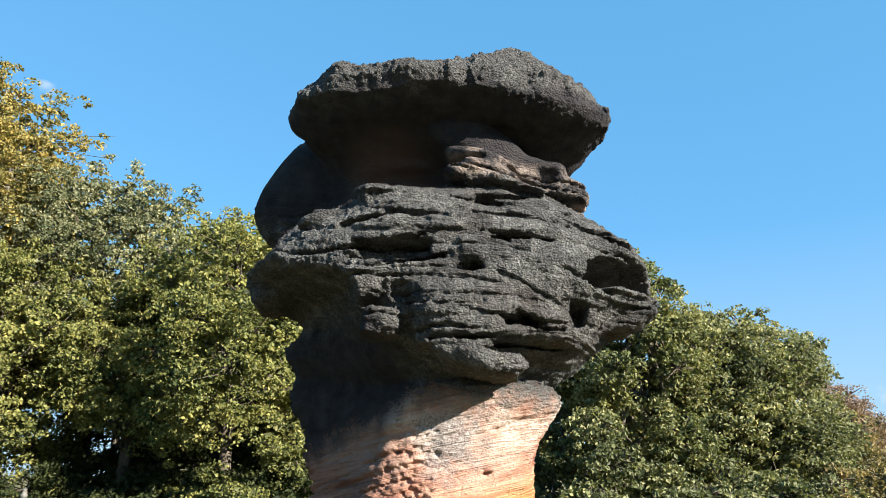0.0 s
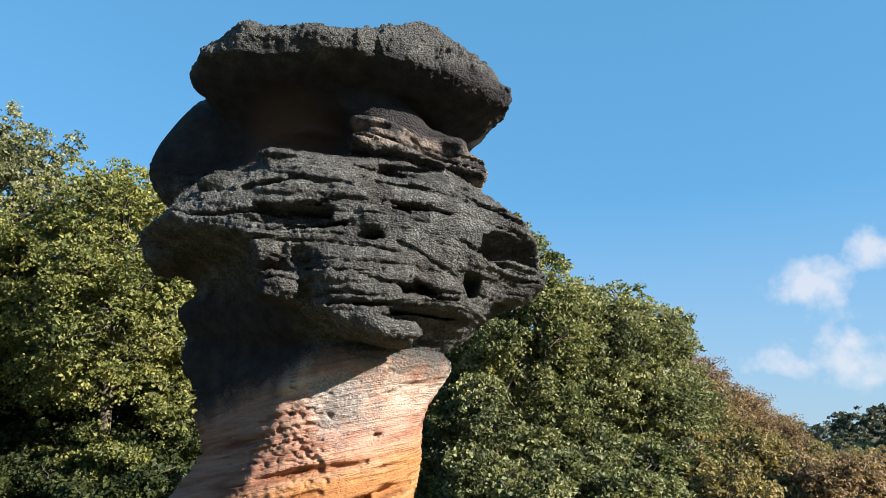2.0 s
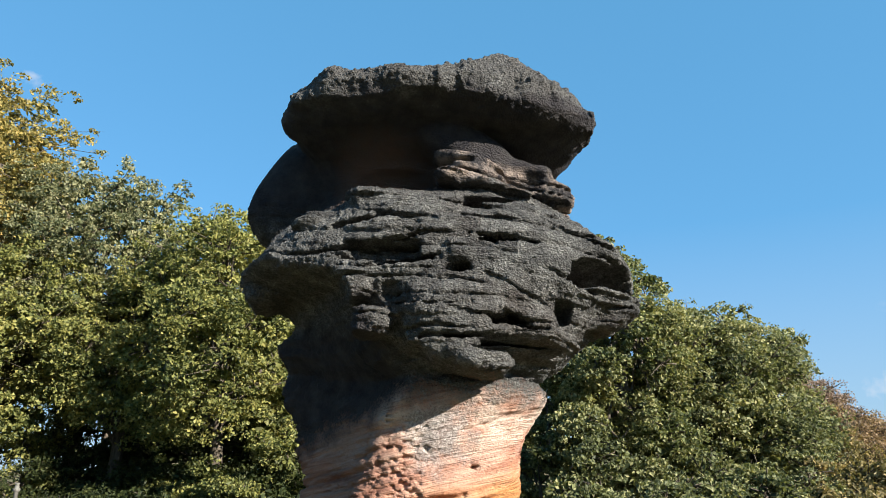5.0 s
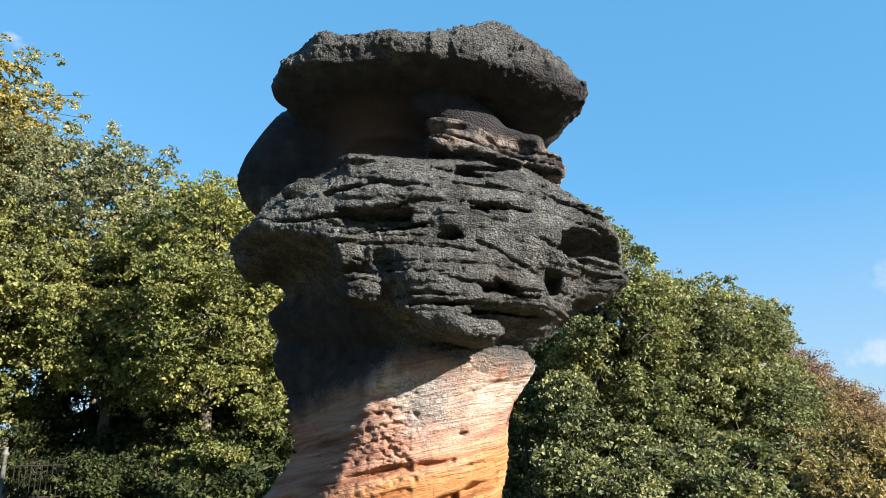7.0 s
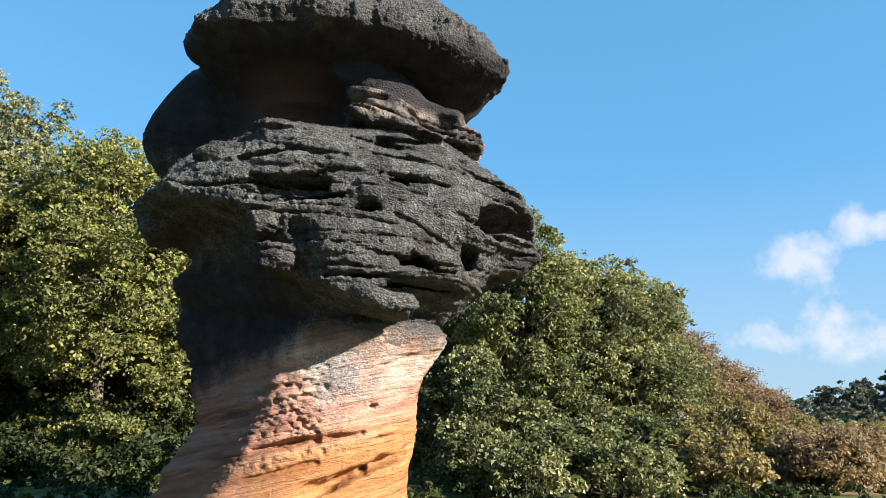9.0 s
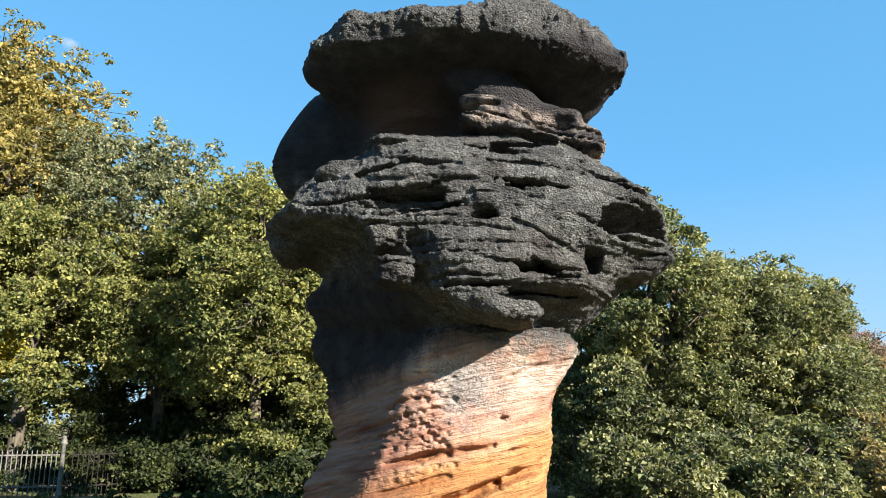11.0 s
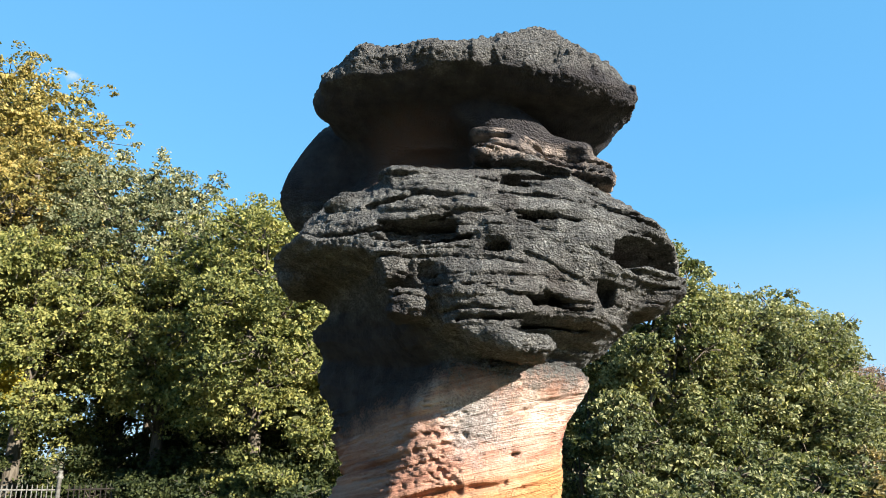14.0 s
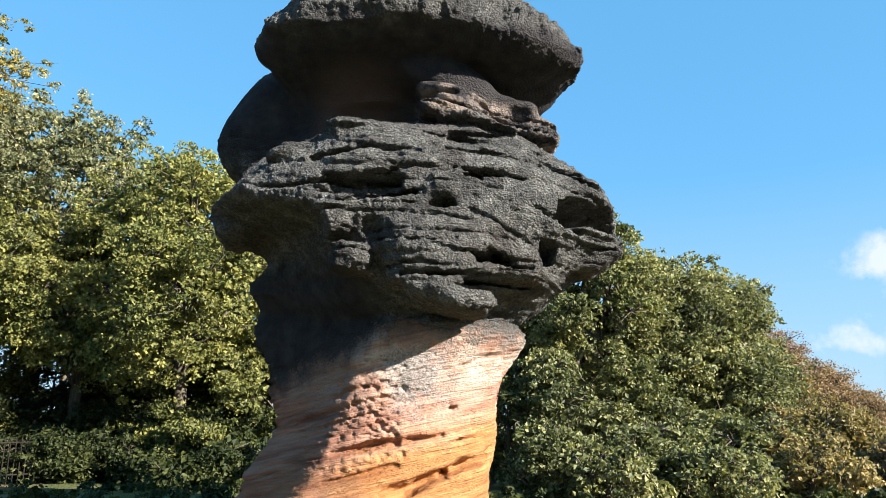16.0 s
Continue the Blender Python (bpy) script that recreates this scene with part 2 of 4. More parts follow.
def leaf_material(name, a, b, c, clear=0.38, gloss=0.25):
    """Foliage: three greens mixed leaf by leaf, with light coming through."""
    k = Mat(name, 0.55, gloss)
    rnd = k.n.new("ShaderNodeNewGeometry").outputs["Random Per Island"]
    patch = k.noise(0.55, 3)
    fac = k.math("ADD", k.math("MULTIPLY", rnd, 0.70), k.math("MULTIPLY_ADD", patch, 1.5, -0.62))
    col = k.ramp(fac, (0.1, a), (0.5, b), (0.95, c))
    k.colour(col)
    tr = k.n.new("ShaderNodeBsdfTranslucent")
    k.l.new(k.mix(1.0, col, (1.0, 1.0, 0.55), "MULTIPLY"), tr.inputs[0])
    ms = k.n.new("ShaderNodeMixShader")
    ms.inputs[0].default_value = clear
    k.l.new(k.b.outputs[0], ms.inputs[1]), k.l.new(tr.outputs[0], ms.inputs[2])
    k.l.new(ms.outputs[0], k.n["Material Output"].inputs["Surface"])
    return k.m


def bark_material():
    k = Mat("bark", 0.9, 0.2)
    g = k.noise(1.0, 5, 0.6, k.mapped((14, 14, 2.5)))
    k.bump(g, 0.8, 0.03)
    return k.colour(k.ramp(g, (0.3, (0.035, 0.028, 0.02)), (0.7, (0.13, 0.11, 0.085))))


def ground_material():
    k = Mat("grass_and_earth", 0.95, 0.15)
    n, f = k.noise(0.25, 6, 0.6), k.noise(9.0, 5, 0.7)
    grass = k.ramp(f, (0.3, (0.045, 0.06, 0.018)), (0.7, (0.12, 0.13, 0.045)))
    earth = k.ramp(f, (0.3, (0.12, 0.075, 0.045)), (0.7, (0.26, 0.17, 0.10)))
    k.bump(f, 0.8, 0.05)
    return k.colour(k.mix(k.ramp(n, (0.45, 0.0), (0.6, 1.0)), grass, earth))


def iron_material(name, dark, light):
    k = Mat(name, 0.8, 0.15)
    n = k.noise(12, 5, 0.65)
    k.bump(n, 0.4, 0.004)
    return k.colour(k.ramp(n, (0.35, dark), (0.6, light)))


M_ROCK, M_BARK, M_GROUND = rock_material(), bark_material(), ground_material()
M_IRON = iron_material("weathered_iron", (0.065, 0.06, 0.053), (0.15, 0.145, 0.13))
# darker copy of the iron, with the second run's shade in its colour
M_IRON_SHADED = iron_material("shaded_iron", (0.009, 0.008, 0.0075), (0.022, 0.017, 0.014))
M_GOLD = leaf_material("golden_leaves", (0.0869, 0.0869, 0.0278), (0.232, 0.195, 0.0579), (0.417, 0.307, 0.0988))
M_GREY = leaf_material("grey_green_leaves", (0.0537, 0.0667, 0.0301), (0.156, 0.162, 0.0839), (0.344, 0.323, 0.177))
M_OAK = leaf_material("yellow_green_leaves", (0.055, 0.0683, 0.022), (0.181, 0.189, 0.0573), (0.344, 0.31, 0.0989))
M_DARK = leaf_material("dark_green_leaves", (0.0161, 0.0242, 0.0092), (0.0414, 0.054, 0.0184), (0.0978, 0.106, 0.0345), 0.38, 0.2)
M_HOLLY = leaf_material("green_leaves", (0.045, 0.0563, 0.0248), (0.152, 0.167, 0.072), (0.372, 0.349, 0.169))
M_BROWN = leaf_material("brown_leaves", (0.11, 0.077, 0.066), (0.253, 0.171, 0.138), (0.418, 0.308, 0.259))
M_RUST = leaf_material("rust_leaves", (0.115, 0.075, 0.045), (0.25, 0.168, 0.10), (0.40, 0.285, 0.17))
M_BIRCH = leaf_material("birch_leaves", (0.0538, 0.0694, 0.0287), (0.155, 0.171, 0.067), (0.347, 0.323, 0.138))
M_OLIVE = leaf_material("olive_leaves", (0.0872, 0.08, 0.0349), (0.246, 0.2, 0.0872), (0.451, 0.329, 0.154))
M_YELLOW = leaf_material("yellow_leaves", (0.12, 0.11, 0.02), (0.30, 0.25, 0.03), (0.48, 0.38, 0.05))
# the far wood's bluish haze is mixed into these leaf colours
M_FAR = leaf_material("distant_leaves", (0.04, 0.052, 0.045), (0.062, 0.074, 0.06), (0.105, 0.098, 0.078))


# ---------------------------------------------------------------- mesh helpers
def mesh_from(name, verts, faces, mat, smooth=True):
    """A mesh from numpy arrays of vertices and of faces that all have the same number of corners."""
    me = bpy.data.meshes.new(name)
    nv, (nf, k) = len(verts), faces.shape
    me.vertices.add(nv)
    me.vertices.foreach_set("co", np.ascontiguousarray(verts, np.float32).ravel())
    me.loops.add(nf * k)
    me.loops.foreach_set("vertex_index", np.ascontiguousarray(faces, np.int32).ravel())
    me.polygons.add(nf)
    me.polygons.foreach_set("loop_start", np.arange(0, nf * k, k, dtype=np.int32))
    me.polygons.foreach_set("use_smooth", np.full(nf, smooth))
    me.materials.append(mat)
    me.update(calc_edges=True)
    return me


def child(name, me, parent, label=""):
    ob = new(name, me)
    ob.parent = parent
    return tagged(ob, label)


def part(name, bm, material, parent, label=""):
    me = bpy.data.meshes.new(name)
    bm.to_mesh(me)
    bm.free()
    me.materials.append(material)
    return child(name, me, parent, label)


def hash3(i, j, k):
    h = (i * 374761393 + j * 668265263 + k * 1274126177).astype(np.uint32)
    h = (h ^ (h >> 13)) * np.uint32(1103515245)
    h = (h ^ (h >> 16)) * np.uint32(2654435761)
    return ((h ^ (h >> 15)) & np.uint32(0xFFFFFF)).astype(np.float32) / np.float32(0x800000) - 1


def vnoise(p, seed=0):
    """Smooth value noise in [-1, 1] at the points p (n, 3)."""
    b = np.floor(p)
    f = (p - b).astype(np.float32)
    f = f * f * (3 - 2 * f)
    i, j, k = (b[:, a].astype(np.int64) + 4096 + 57 * seed for a in range(3))
    out = 0
    for dx in (0, 1):
        wx = f[:, 0] if dx else 1 - f[:, 0]
        for dy in (0, 1):
            wy = wx * (f[:, 1] if dy else 1 - f[:, 1])
            for dz in (0, 1):
                out = out + wy * (f[:, 2] if dz else 1 - f[:, 2]) * hash3(i + dx, j + dy, k + dz)
    return out


def fbm(p, octaves=4, gain=0.5, seed=0):
    s, a = 0, 1.0
    for o in range(octaves):
        s = s + a * vnoise(p * 2.03 ** o + 17.3 * o, seed + o)
        a *= gain
    return s


# ---------------------------------------------------------------- the rock pillar
# Each mass of the stone: height, left and right reach, front and back reach
PEDESTAL = np.array([
    (-0.6, -2.75, 1.35, 9.5, 13.5), (0.3, -2.42, 1.22, 9.7, 13.2), (0.74, -2.3, 1.24, 9.75, 13.0), (1.03, -2.1, 1.27, 9.8, 13.0),
    (1.2, -1.9, 1.31, 9.8, 12.9), (1.4, -1.9, 1.35, 9.8, 12.9), (1.78, -2.0, 1.39, 9.8, 12.9), (2.1, -2.05, 1.49, 9.76, 12.9),
    (2.28, -2.1, 1.6, 9.68, 12.9), (2.42, -2.24, 1.69, 9.62, 12.9), (2.55, -2.34, 1.74, 9.56, 12.9), (2.67, -2.32, 1.74, 9.56, 12.9),
    (2.82, -2.28, 1.6, 9.66, 12.9), (3.5, -2.2, 1.4, 10.1, 12.9)])
BODY = np.array([
    (2.66, -1.9, 1.45, 10.0, 12.8), (2.86, -2.1, 1.68, 9.5, 12.9), (3.02, -2.24, 1.92, 9.15, 12.9), (3.18, -2.36, 2.12, 8.9, 12.9),
    (3.4, -2.42, 2.40, 8.80, 13.0), (3.58, -2.24, 2.60, 8.74, 13.1), (3.7, -2.2, 2.78, 8.70, 13.1), (3.88, -2.26, 3.02, 8.64, 13.2),
    (3.97, -2.42, 3.02, 8.62, 13.2), (4.06, -2.76, 3.0, 8.6, 13.2), (4.22, -2.86, 3.06, 8.6, 13.2), (4.5, -2.70, 2.93, 8.6, 13.2),
    (4.71, -2.58, 2.67, 8.66, 13.2), (4.98, -2.46, 2.34, 8.82, 13.1), (5.18, -2.2, 2.08, 9.1, 13.0), (5.5, -1.5, 2.0, 9.8, 12.8)])
NECK = np.array([
    (5.0, -2.0, 1.9, 9.9, 12.7), (5.4, -1.95, 1.75, 10.1, 12.6), (5.8, -1.9, 1.7, 10.3, 12.6), (6.2, -2.1, 1.9, 10.2, 12.7),
    (6.6, -2.1, 2.0, 9.9, 12.7)])
CAP = np.array([
    (5.60, -1.7, 1.55, 10.75, 12.6), (5.89, -1.85, 1.80, 10.5, 12.4), (6.11, -1.98, 1.98, 10.2, 12.2), (6.38, -2.15, 2.32, 9.72, 12.0),
    (6.56, -2.28, 2.46, 9.26, 11.8), (6.70, -2.31, 2.44, 8.98, 11.7), (6.92, -2.15, 2.24, 8.86, 11.6), (7.12, -1.91, 2.04, 8.9, 11.5),
    (7.30, -1.6, 1.82, 8.98, 11.4), (7.6, -1.4, 1.4, 9.1, 11.2)])
# Boulders and noses that stand out: centre, radii, tilt down to the right in degrees
LUMPS = [
    ((-2.12, 11.6, 5.93), (1.0, 0.8, 0.77), -58), ((-0.75, 10.75, 5.72), (0.50, 0.40, 0.36), 0),
    ((-0.93, 9.18, 5.08), (0.24, 0.32, 0.15), -15), ((-0.42, 9.42, 4.94), (0.62, 0.60, 0.27), 10), ((-1.32, 9.6, 4.84), (0.74, 0.60, 0.20), -22),
    ((0.34, 9.25, 2.99), (0.74, 0.62, 0.21), 16), ((0.82, 9.55, 2.82), (0.22, 0.26, 0.10), 20),
    ((0.46, 10.06, 6.20), (0.84, 0.50, 0.34), 30), ((0.54, 9.80, 5.80), (0.60, 0.50, 0.10), 17), ((0.64, 9.72, 5.58), (0.74, 0.55, 0.09), 9), ((1.18, 10.25, 5.78), (0.45, 0.5, 0.30), 10),
    ((0.66, 9.55, 5.34), (0.85, 0.66, 0.13), 12), ((1.52, 10.05, 5.79), (0.25, 0.36, 0.10), 8), ((1.80, 10.15, 5.47), (0.36, 0.42, 0.19), 22),
    ((1.97, 10.2, 5.13), (0.15, 0.22, 0.13), 0), ((-0.98, 9.02, 3.84), (0.27, 0.36, 0.20), 0), ((-0.76, 9.05, 3.36), (0.30, 0.38, 0.20), 0),
    ((0.30, 9.1, 3.48), (0.72, 0.55, 0.50), 0), ((1.25, 9.45, 3.45), (0.55, 0.55, 0.30), 10), ((2.5, 10.1, 3.66), (0.50, 0.5, 0.20), -20),
    ((-1.35, 9.55, 4.45), (0.72, 0.58, 0.085), -4), ((-1.25, 9.45, 4.22), (0.78, 0.58, 0.075), -3), ((-2.25, 10.7, 4.28), (0.60, 0.7, 0.34), -20),
    ((0.35, 9.1, 4.22), (0.24, 0.6, 0.17), 10), ((2.15, 9.9, 4.50), (0.50, 0.75, 0.13), 24)]
# Hollows weathered into it: centre, radii
HOLLOWS = [
    ((2.30, 9.35, 4.05), (0.58, 1.1, 0.20)), ((2.62, 9.9, 4.06), (0.36, 0.8, 0.17)), ((1.00, 8.7, 3.40), (0.27, 0.6, 0.10)),
    ((1.72, 9.15, 3.50), (0.11, 0.4, 0.13)), ((-0.60, 8.6, 4.25), (0.46, 0.46, 0.13)), ((-0.52, 8.55, 3.74), (0.13, 0.32, 0.12)),
    ((0.84, 9.0, 5.03), (0.36, 0.45, 0.06)), ((0.30, 8.45, 4.02), (0.16, 0.35, 0.05)), ((-0.70, 10.05, 5.70), (0.72, 0.5, 0.34)),
    ((0.85, 8.85, 3.06), (0.42, 0.45, 0.09)), ((-1.6, 8.75, 3.55), (0.55, 0.55, 0.48)), ((-1.9, 9.0, 3.1), (0.4, 0.6, 0.3)),
    ((-0.55, 8.95, 2.86), (0.5, 0.5, 0.22)), ((0.95, 8.5, 4.42), (0.22, 0.3, 0.05)), ((0.35, 9.35, 5.74), (0.3, 0.3, 0.045)),
    ((0.59, 9.75, 1.60), (0.04, 0.2, 0.03)), ((0.72, 9.8, 1.20), (0.07, 0.2, 0.03))]

# Open cracks across its face: ends in x and z, width, depth
CRACKS = [
    (-0.28, 0.50, 0.44, 0.76, 0.085, 0.42), (0.44, 0.76, 1.20, 1.0, 0.06, 0.34), (-0.95, 1.05, -0.17, 1.16, 0.06, 0.20),
    (-0.17, 1.16, 0.43, 1.27, 0.04, 0.12), (0.14, 1.0, 1.03, 1.26, 0.02, 0.04), (0.41, 2.08, 1.23, 2.33, 0.03, 0.06),
    (-1.07, 0.65, -0.15, 0.89, 0.04, 0.08), (-0.85, 4.03, 0.12, 4.18, 0.04, 0.13), (0.13, 4.8, 1.29, 4.65, 0.03, 0.10),
    (1.35, 4.78, 2.46, 4.39, 0.03, 0.09), (-0.29, 3.59, 0.8, 3.66, 0.02, 0.05), (0.68, 3.99, 1.5, 3.56, 0.03, 0.09),
    (-0.15, 3.14, 1.75, 3.14, 0.035, 0.12), (-0.97, 4.9, -0.16, 4.63, 0.03, 0.14), (-0.58, 4.43, 0.33, 4.51, 0.03, 0.09),
    (-2.0, 4.29, -0.68, 4.33, 0.03, 0.12), (0.56, 4.34, 1.41, 4.15, 0.02, 0.07),
    (-1.3, 4.62, -0.55, 4.78, 0.05, 0.25), (-0.55, 4.78, 0.05, 4.66, 0.04, 0.18), (0.1, 4.98, 0.9, 4.86, 0.03, 0.12), (0.3, 4.55, 1.6, 4.33, 0.025, 0.10),
    (-0.2, 3.92, 0.7, 3.86, 0.025, 0.10), (0.2, 3.45, 1.5, 3.30, 0.025, 0.10), (1.5, 4.0, 2.3, 3.75, 0.03, 0.10), (-0.3, 3.28, 0.5, 3.24, 0.025, 0.10)]


def soft_min(a, b, k):
    h = np.clip(0.5 + 0.5 * (b - a) / k, 0, 1)
    return b + (a - b) * h - k * h * (1 - h)


def loft(p, rows, power=2.4):
    z = p[:, 2]
    xl, xr, yf, yb = (np.interp(z, rows[:, 0], rows[:, c]) for c in range(1, 5))
    cx, cy = (xl + xr) / 2, yf * 0.52 + yb * 0.48
    rx, ry = (xr - xl) / 2, np.where(p[:, 1] < cy, cy - yf, yb - cy)
    rho = (np.abs((p[:, 0] - cx) / rx) ** power + np.abs((p[:, 1] - cy) / ry) ** power) ** (1 / power)
    d = (rho - 1) * np.minimum(rx, ry)
    return np.maximum(d, np.maximum(rows[0, 0] - z, z - rows[-1, 0]))


def blob(p, c, r, tilt=0.0):
    q = p - np.array(c, np.float32)
    if tilt:
        a, b = math.cos(radians(tilt)), math.sin(radians(tilt))
        q = np.stack([q[:, 0] * a - q[:, 2] * b, q[:, 1], q[:, 0] * b + q[:, 2] * a], 1)
    q = np.abs(q / np.array(r, np.float32))
    return ((q * q * q).sum(1) ** (1 / 3) - 1) * min(r)


def near_to(p, c, reach):
    return np.flatnonzero((np.abs(p[:, 0] - c[0]) < reach) & (np.abs(p[:, 2] - c[2]) < reach) & (np.abs(p[:, 1] - c[1]) < reach))


rng = np.random.default_rng(7)
BEDS = np.cumsum(rng.uniform(0.09, 0.30, 60)) - 0.8


def bedding(p):
    """Height across the tilted beds: they dip to the right above and rise to it in the foot of the stone."""
    dip = np.interp(p[:, 2], [1.6, 2.4, 3.4, 5.6, 6.4], [-0.24, -0.18, 0.07, 0.13, 0.02])
    return p[:, 2] + dip * p[:, 0] + 0.07 * vnoise(p * np.array((0.9, 0.9, 0.3)), 3)


def stone(p):
    """Signed distance, roughly, to the stone's surface."""
    warp = np.stack([vnoise(p * 1.1, s) for s in (11, 12)], 1)
    q = p.copy()
    # the lower left of the face turns away to the left
    turn = np.interp(p[:, 2], [0.3, 1.1, 1.6, 2.2, 2.6, 3.3, 3.9, 4.28], [-1.4, -0.95, -0.75, -0.65, -0.2, -0.15, -0.7, -2.0])
    back = np.clip(turn - p[:, 0], 0, 1.7)
    q0 = q.copy()
    q[:, 1] -= 1.3 * back * back / (back + 0.25) * np.clip((4.3 - p[:, 2]) / 0.3, 0, 1) * np.clip((11.6 - p[:, 1]) / 1.5, 0, 1)
    q[:, 0] += 0.06 * warp[:, 0]
    q[:, 2] += 0.06 * warp[:, 1]
    lift = q.copy()
    lift[:, 2] += 0.55 * np.clip((-0.95 - q[:, 0]) / 1.4, 0, 1) * np.clip((q[:, 2] - 4.35) / 0.4, 0, 1) * np.clip((10.5 - q[:, 1]) / 0.6, 0, 1)
    d = soft_min(loft(q, PEDESTAL), loft(lift, BODY), 0.08)
    d = soft_min(d, loft(q, NECK, 2.2), 0.10)
    top = np.interp(q[:, 0], [-2.4, -1.9, -1.6, -1.38, -0.8, -0.2, 0.16, 0.45, 0.65, 0.95, 1.25, 1.7, 2.2, 2.6],
                    [6.88, 7.16, 7.19, 7.17, 7.15, 7.10, 7.12, 7.27, 7.25, 7.39, 7.40, 7.28, 7.02, 6.75])
    rim = q.copy()
    rim[:, 2] += 0.16 * np.clip((q[:, 0] - 0.2) / 0.9, 0, 1) * np.clip((6.95 - q[:, 2]) / 0.3, 0, 1) * np.clip((10.2 - q[:, 1]) / 0.8, 0, 1)
    cap = loft(rim, CAP, 2.5) + 0.10 * vnoise(p * 1.5, 16) + 0.05 * vnoise(p * 3.4, 17)
    cap = -soft_min(-cap, -(q[:, 2] - top), 0.14)
    d = soft_min(d, cap, 0.12)
    for c, r, tilt in LUMPS:
        m = near_to(q0, c, max(r) + 0.35)
        d[m] = soft_min(d[m], blob(q0[m], c, r, tilt), 0.06)
    for c, r in HOLLOWS:
        m = near_to(q0, c, max(r) + 0.25)
        d[m] = -soft_min(-d[m], blob(q0[m], c, r), 0.04)
    # beds: ledges of uneven depth with narrow grooves between, bold in some stretches and worn smooth in others
    b = bedding(p) + 0.03 * vnoise(p * 1.7, 6)
    lay = np.interp(b, BEDS, np.arange(len(BEDS)))
    idx = np.floor(lay)
    fr = lay - idx
    groove = np.clip(np.abs(2 * fr - 1) * 3.6 - 2.6, 0, 1) ** 1.3
    bold = np.clip(0.35 + 1.3 * vnoise(p * np.array((0.8, 0.8, 1.3)), 5), 0, 1.2)
    along = np.stack([p[:, 0] * 0.8, p[:, 1] * 0.8, idx * 3.7 + 0.5], 1)
    step = 0.75 * vnoise(along, 8) + 0.35 * vnoise(along * np.array((3.1, 3.1, 1.0)), 9)
    soft = np.maximum(np.interp(p[:, 2], [2.0, 2.7, 5.4, 5.8], [0.2, 1.0, 1.0, 0.0]), np.interp(p[:, 0], [-0.5, 0.1], [0.9, 0.0]) * (p[:, 2] < 2.7))
    cavity = np.clip((p[:, 2] - 4.95) * 6, 0, 1) * np.clip((-0.2 - p[:, 0]) * 4, 0, 1) * np.clip((p[:, 1] - 9.5) * 4, 0, 1)
    worn = np.clip(back * 2.5, 0, 1) * np.interp(p[:, 2], [2.4, 2.8], [0, 1])
    soft = soft * (1 - 0.9 * np.maximum(cavity, 0.6 * worn))
    thin = np.abs(vnoise(np.stack([p[:, 0] * 0.5, p[:, 1] * 0.5, b * 5.5], 1), 14))
    seam = np.clip(1 - thin * 9, 0, 1) * np.clip(0.5 + vnoise(p * np.array((1.1, 1.1, 2.0)), 15), 0, 1)
    d = d + soft * (0.075 * groove * bold + 0.05 * seam - 0.06 * step * (0.4 + 0.6 * bold))
    under = np.interp(p[:, 2], [5.5, 5.9, 6.6, 6.75], [1, 0.3, 0.3, 1]) * (1 - 0.7 * np.maximum(cavity, worn))
    d = d - 0.04 * under * fbm(p * 1.9, 2, 0.5, 21)
    front = p[:, 1] < 10.6
    wob = p[:, 2] + 0.05 * vnoise(p * 3.1, 27)
    for x0, z0, x1, z1, wide, deep in CRACKS:
        wide, deep = (wide * 0.8, deep * 0.75) if z0 > 3.0 else (wide, deep)
        dx, dz = x1 - x0, z1 - z0
        m = np.flatnonzero(front & (p[:, 0] > x0 - 0.3) & (p[:, 0] < x1 + 0.3) & (np.abs(p[:, 2] - (z0 + z1) / 2) < abs(dz) / 2 + 0.3))
        px, pz = p[m, 0], wob[m]
        t = np.clip(((px - x0) * dx + (pz - z0) * dz) / (dx * dx + dz * dz), 0, 1)
        off = ((px - x0 - t * dx) ** 2 + (pz - z0 - t * dz) ** 2) / (wide * wide)
        d[m] += deep * np.exp(-off * off) * np.sin(np.pi * (0.15 + 0.7 * t))
    # rows of small pits where the lower beds weather away
    pits = np.clip(vnoise(p * np.array((14.0, 8.0, 27.0)), 31) + 0.05, 0, 1) * np.clip(0.6 + vnoise(p * np.array((1.2, 1.2, 5.0)), 32), 0, 1.2)
    d = d + 0.12 * pits * front * np.interp(p[:, 2], [0.6, 1.0, 2.2, 2.5], [0, 1, 1, 0]) * np.interp(p[:, 0], [-1.7, -1.2, -0.3, 0.1], [0.3, 1, 1, 0.03])
    # flutes down the rim of the cap
    rim = np.interp(p[:, 2], [6.45, 6.75], [0, 1]) * np.interp(p[:, 0], [-0.4, 0.4], [0.35, 1])
    d = d + 0.09 * rim * np.abs(vnoise(np.stack([p[:, 0] * 6.0, p[:, 1] * 6.0, p[:, 2] * 1.3], 1), 25))
    return d


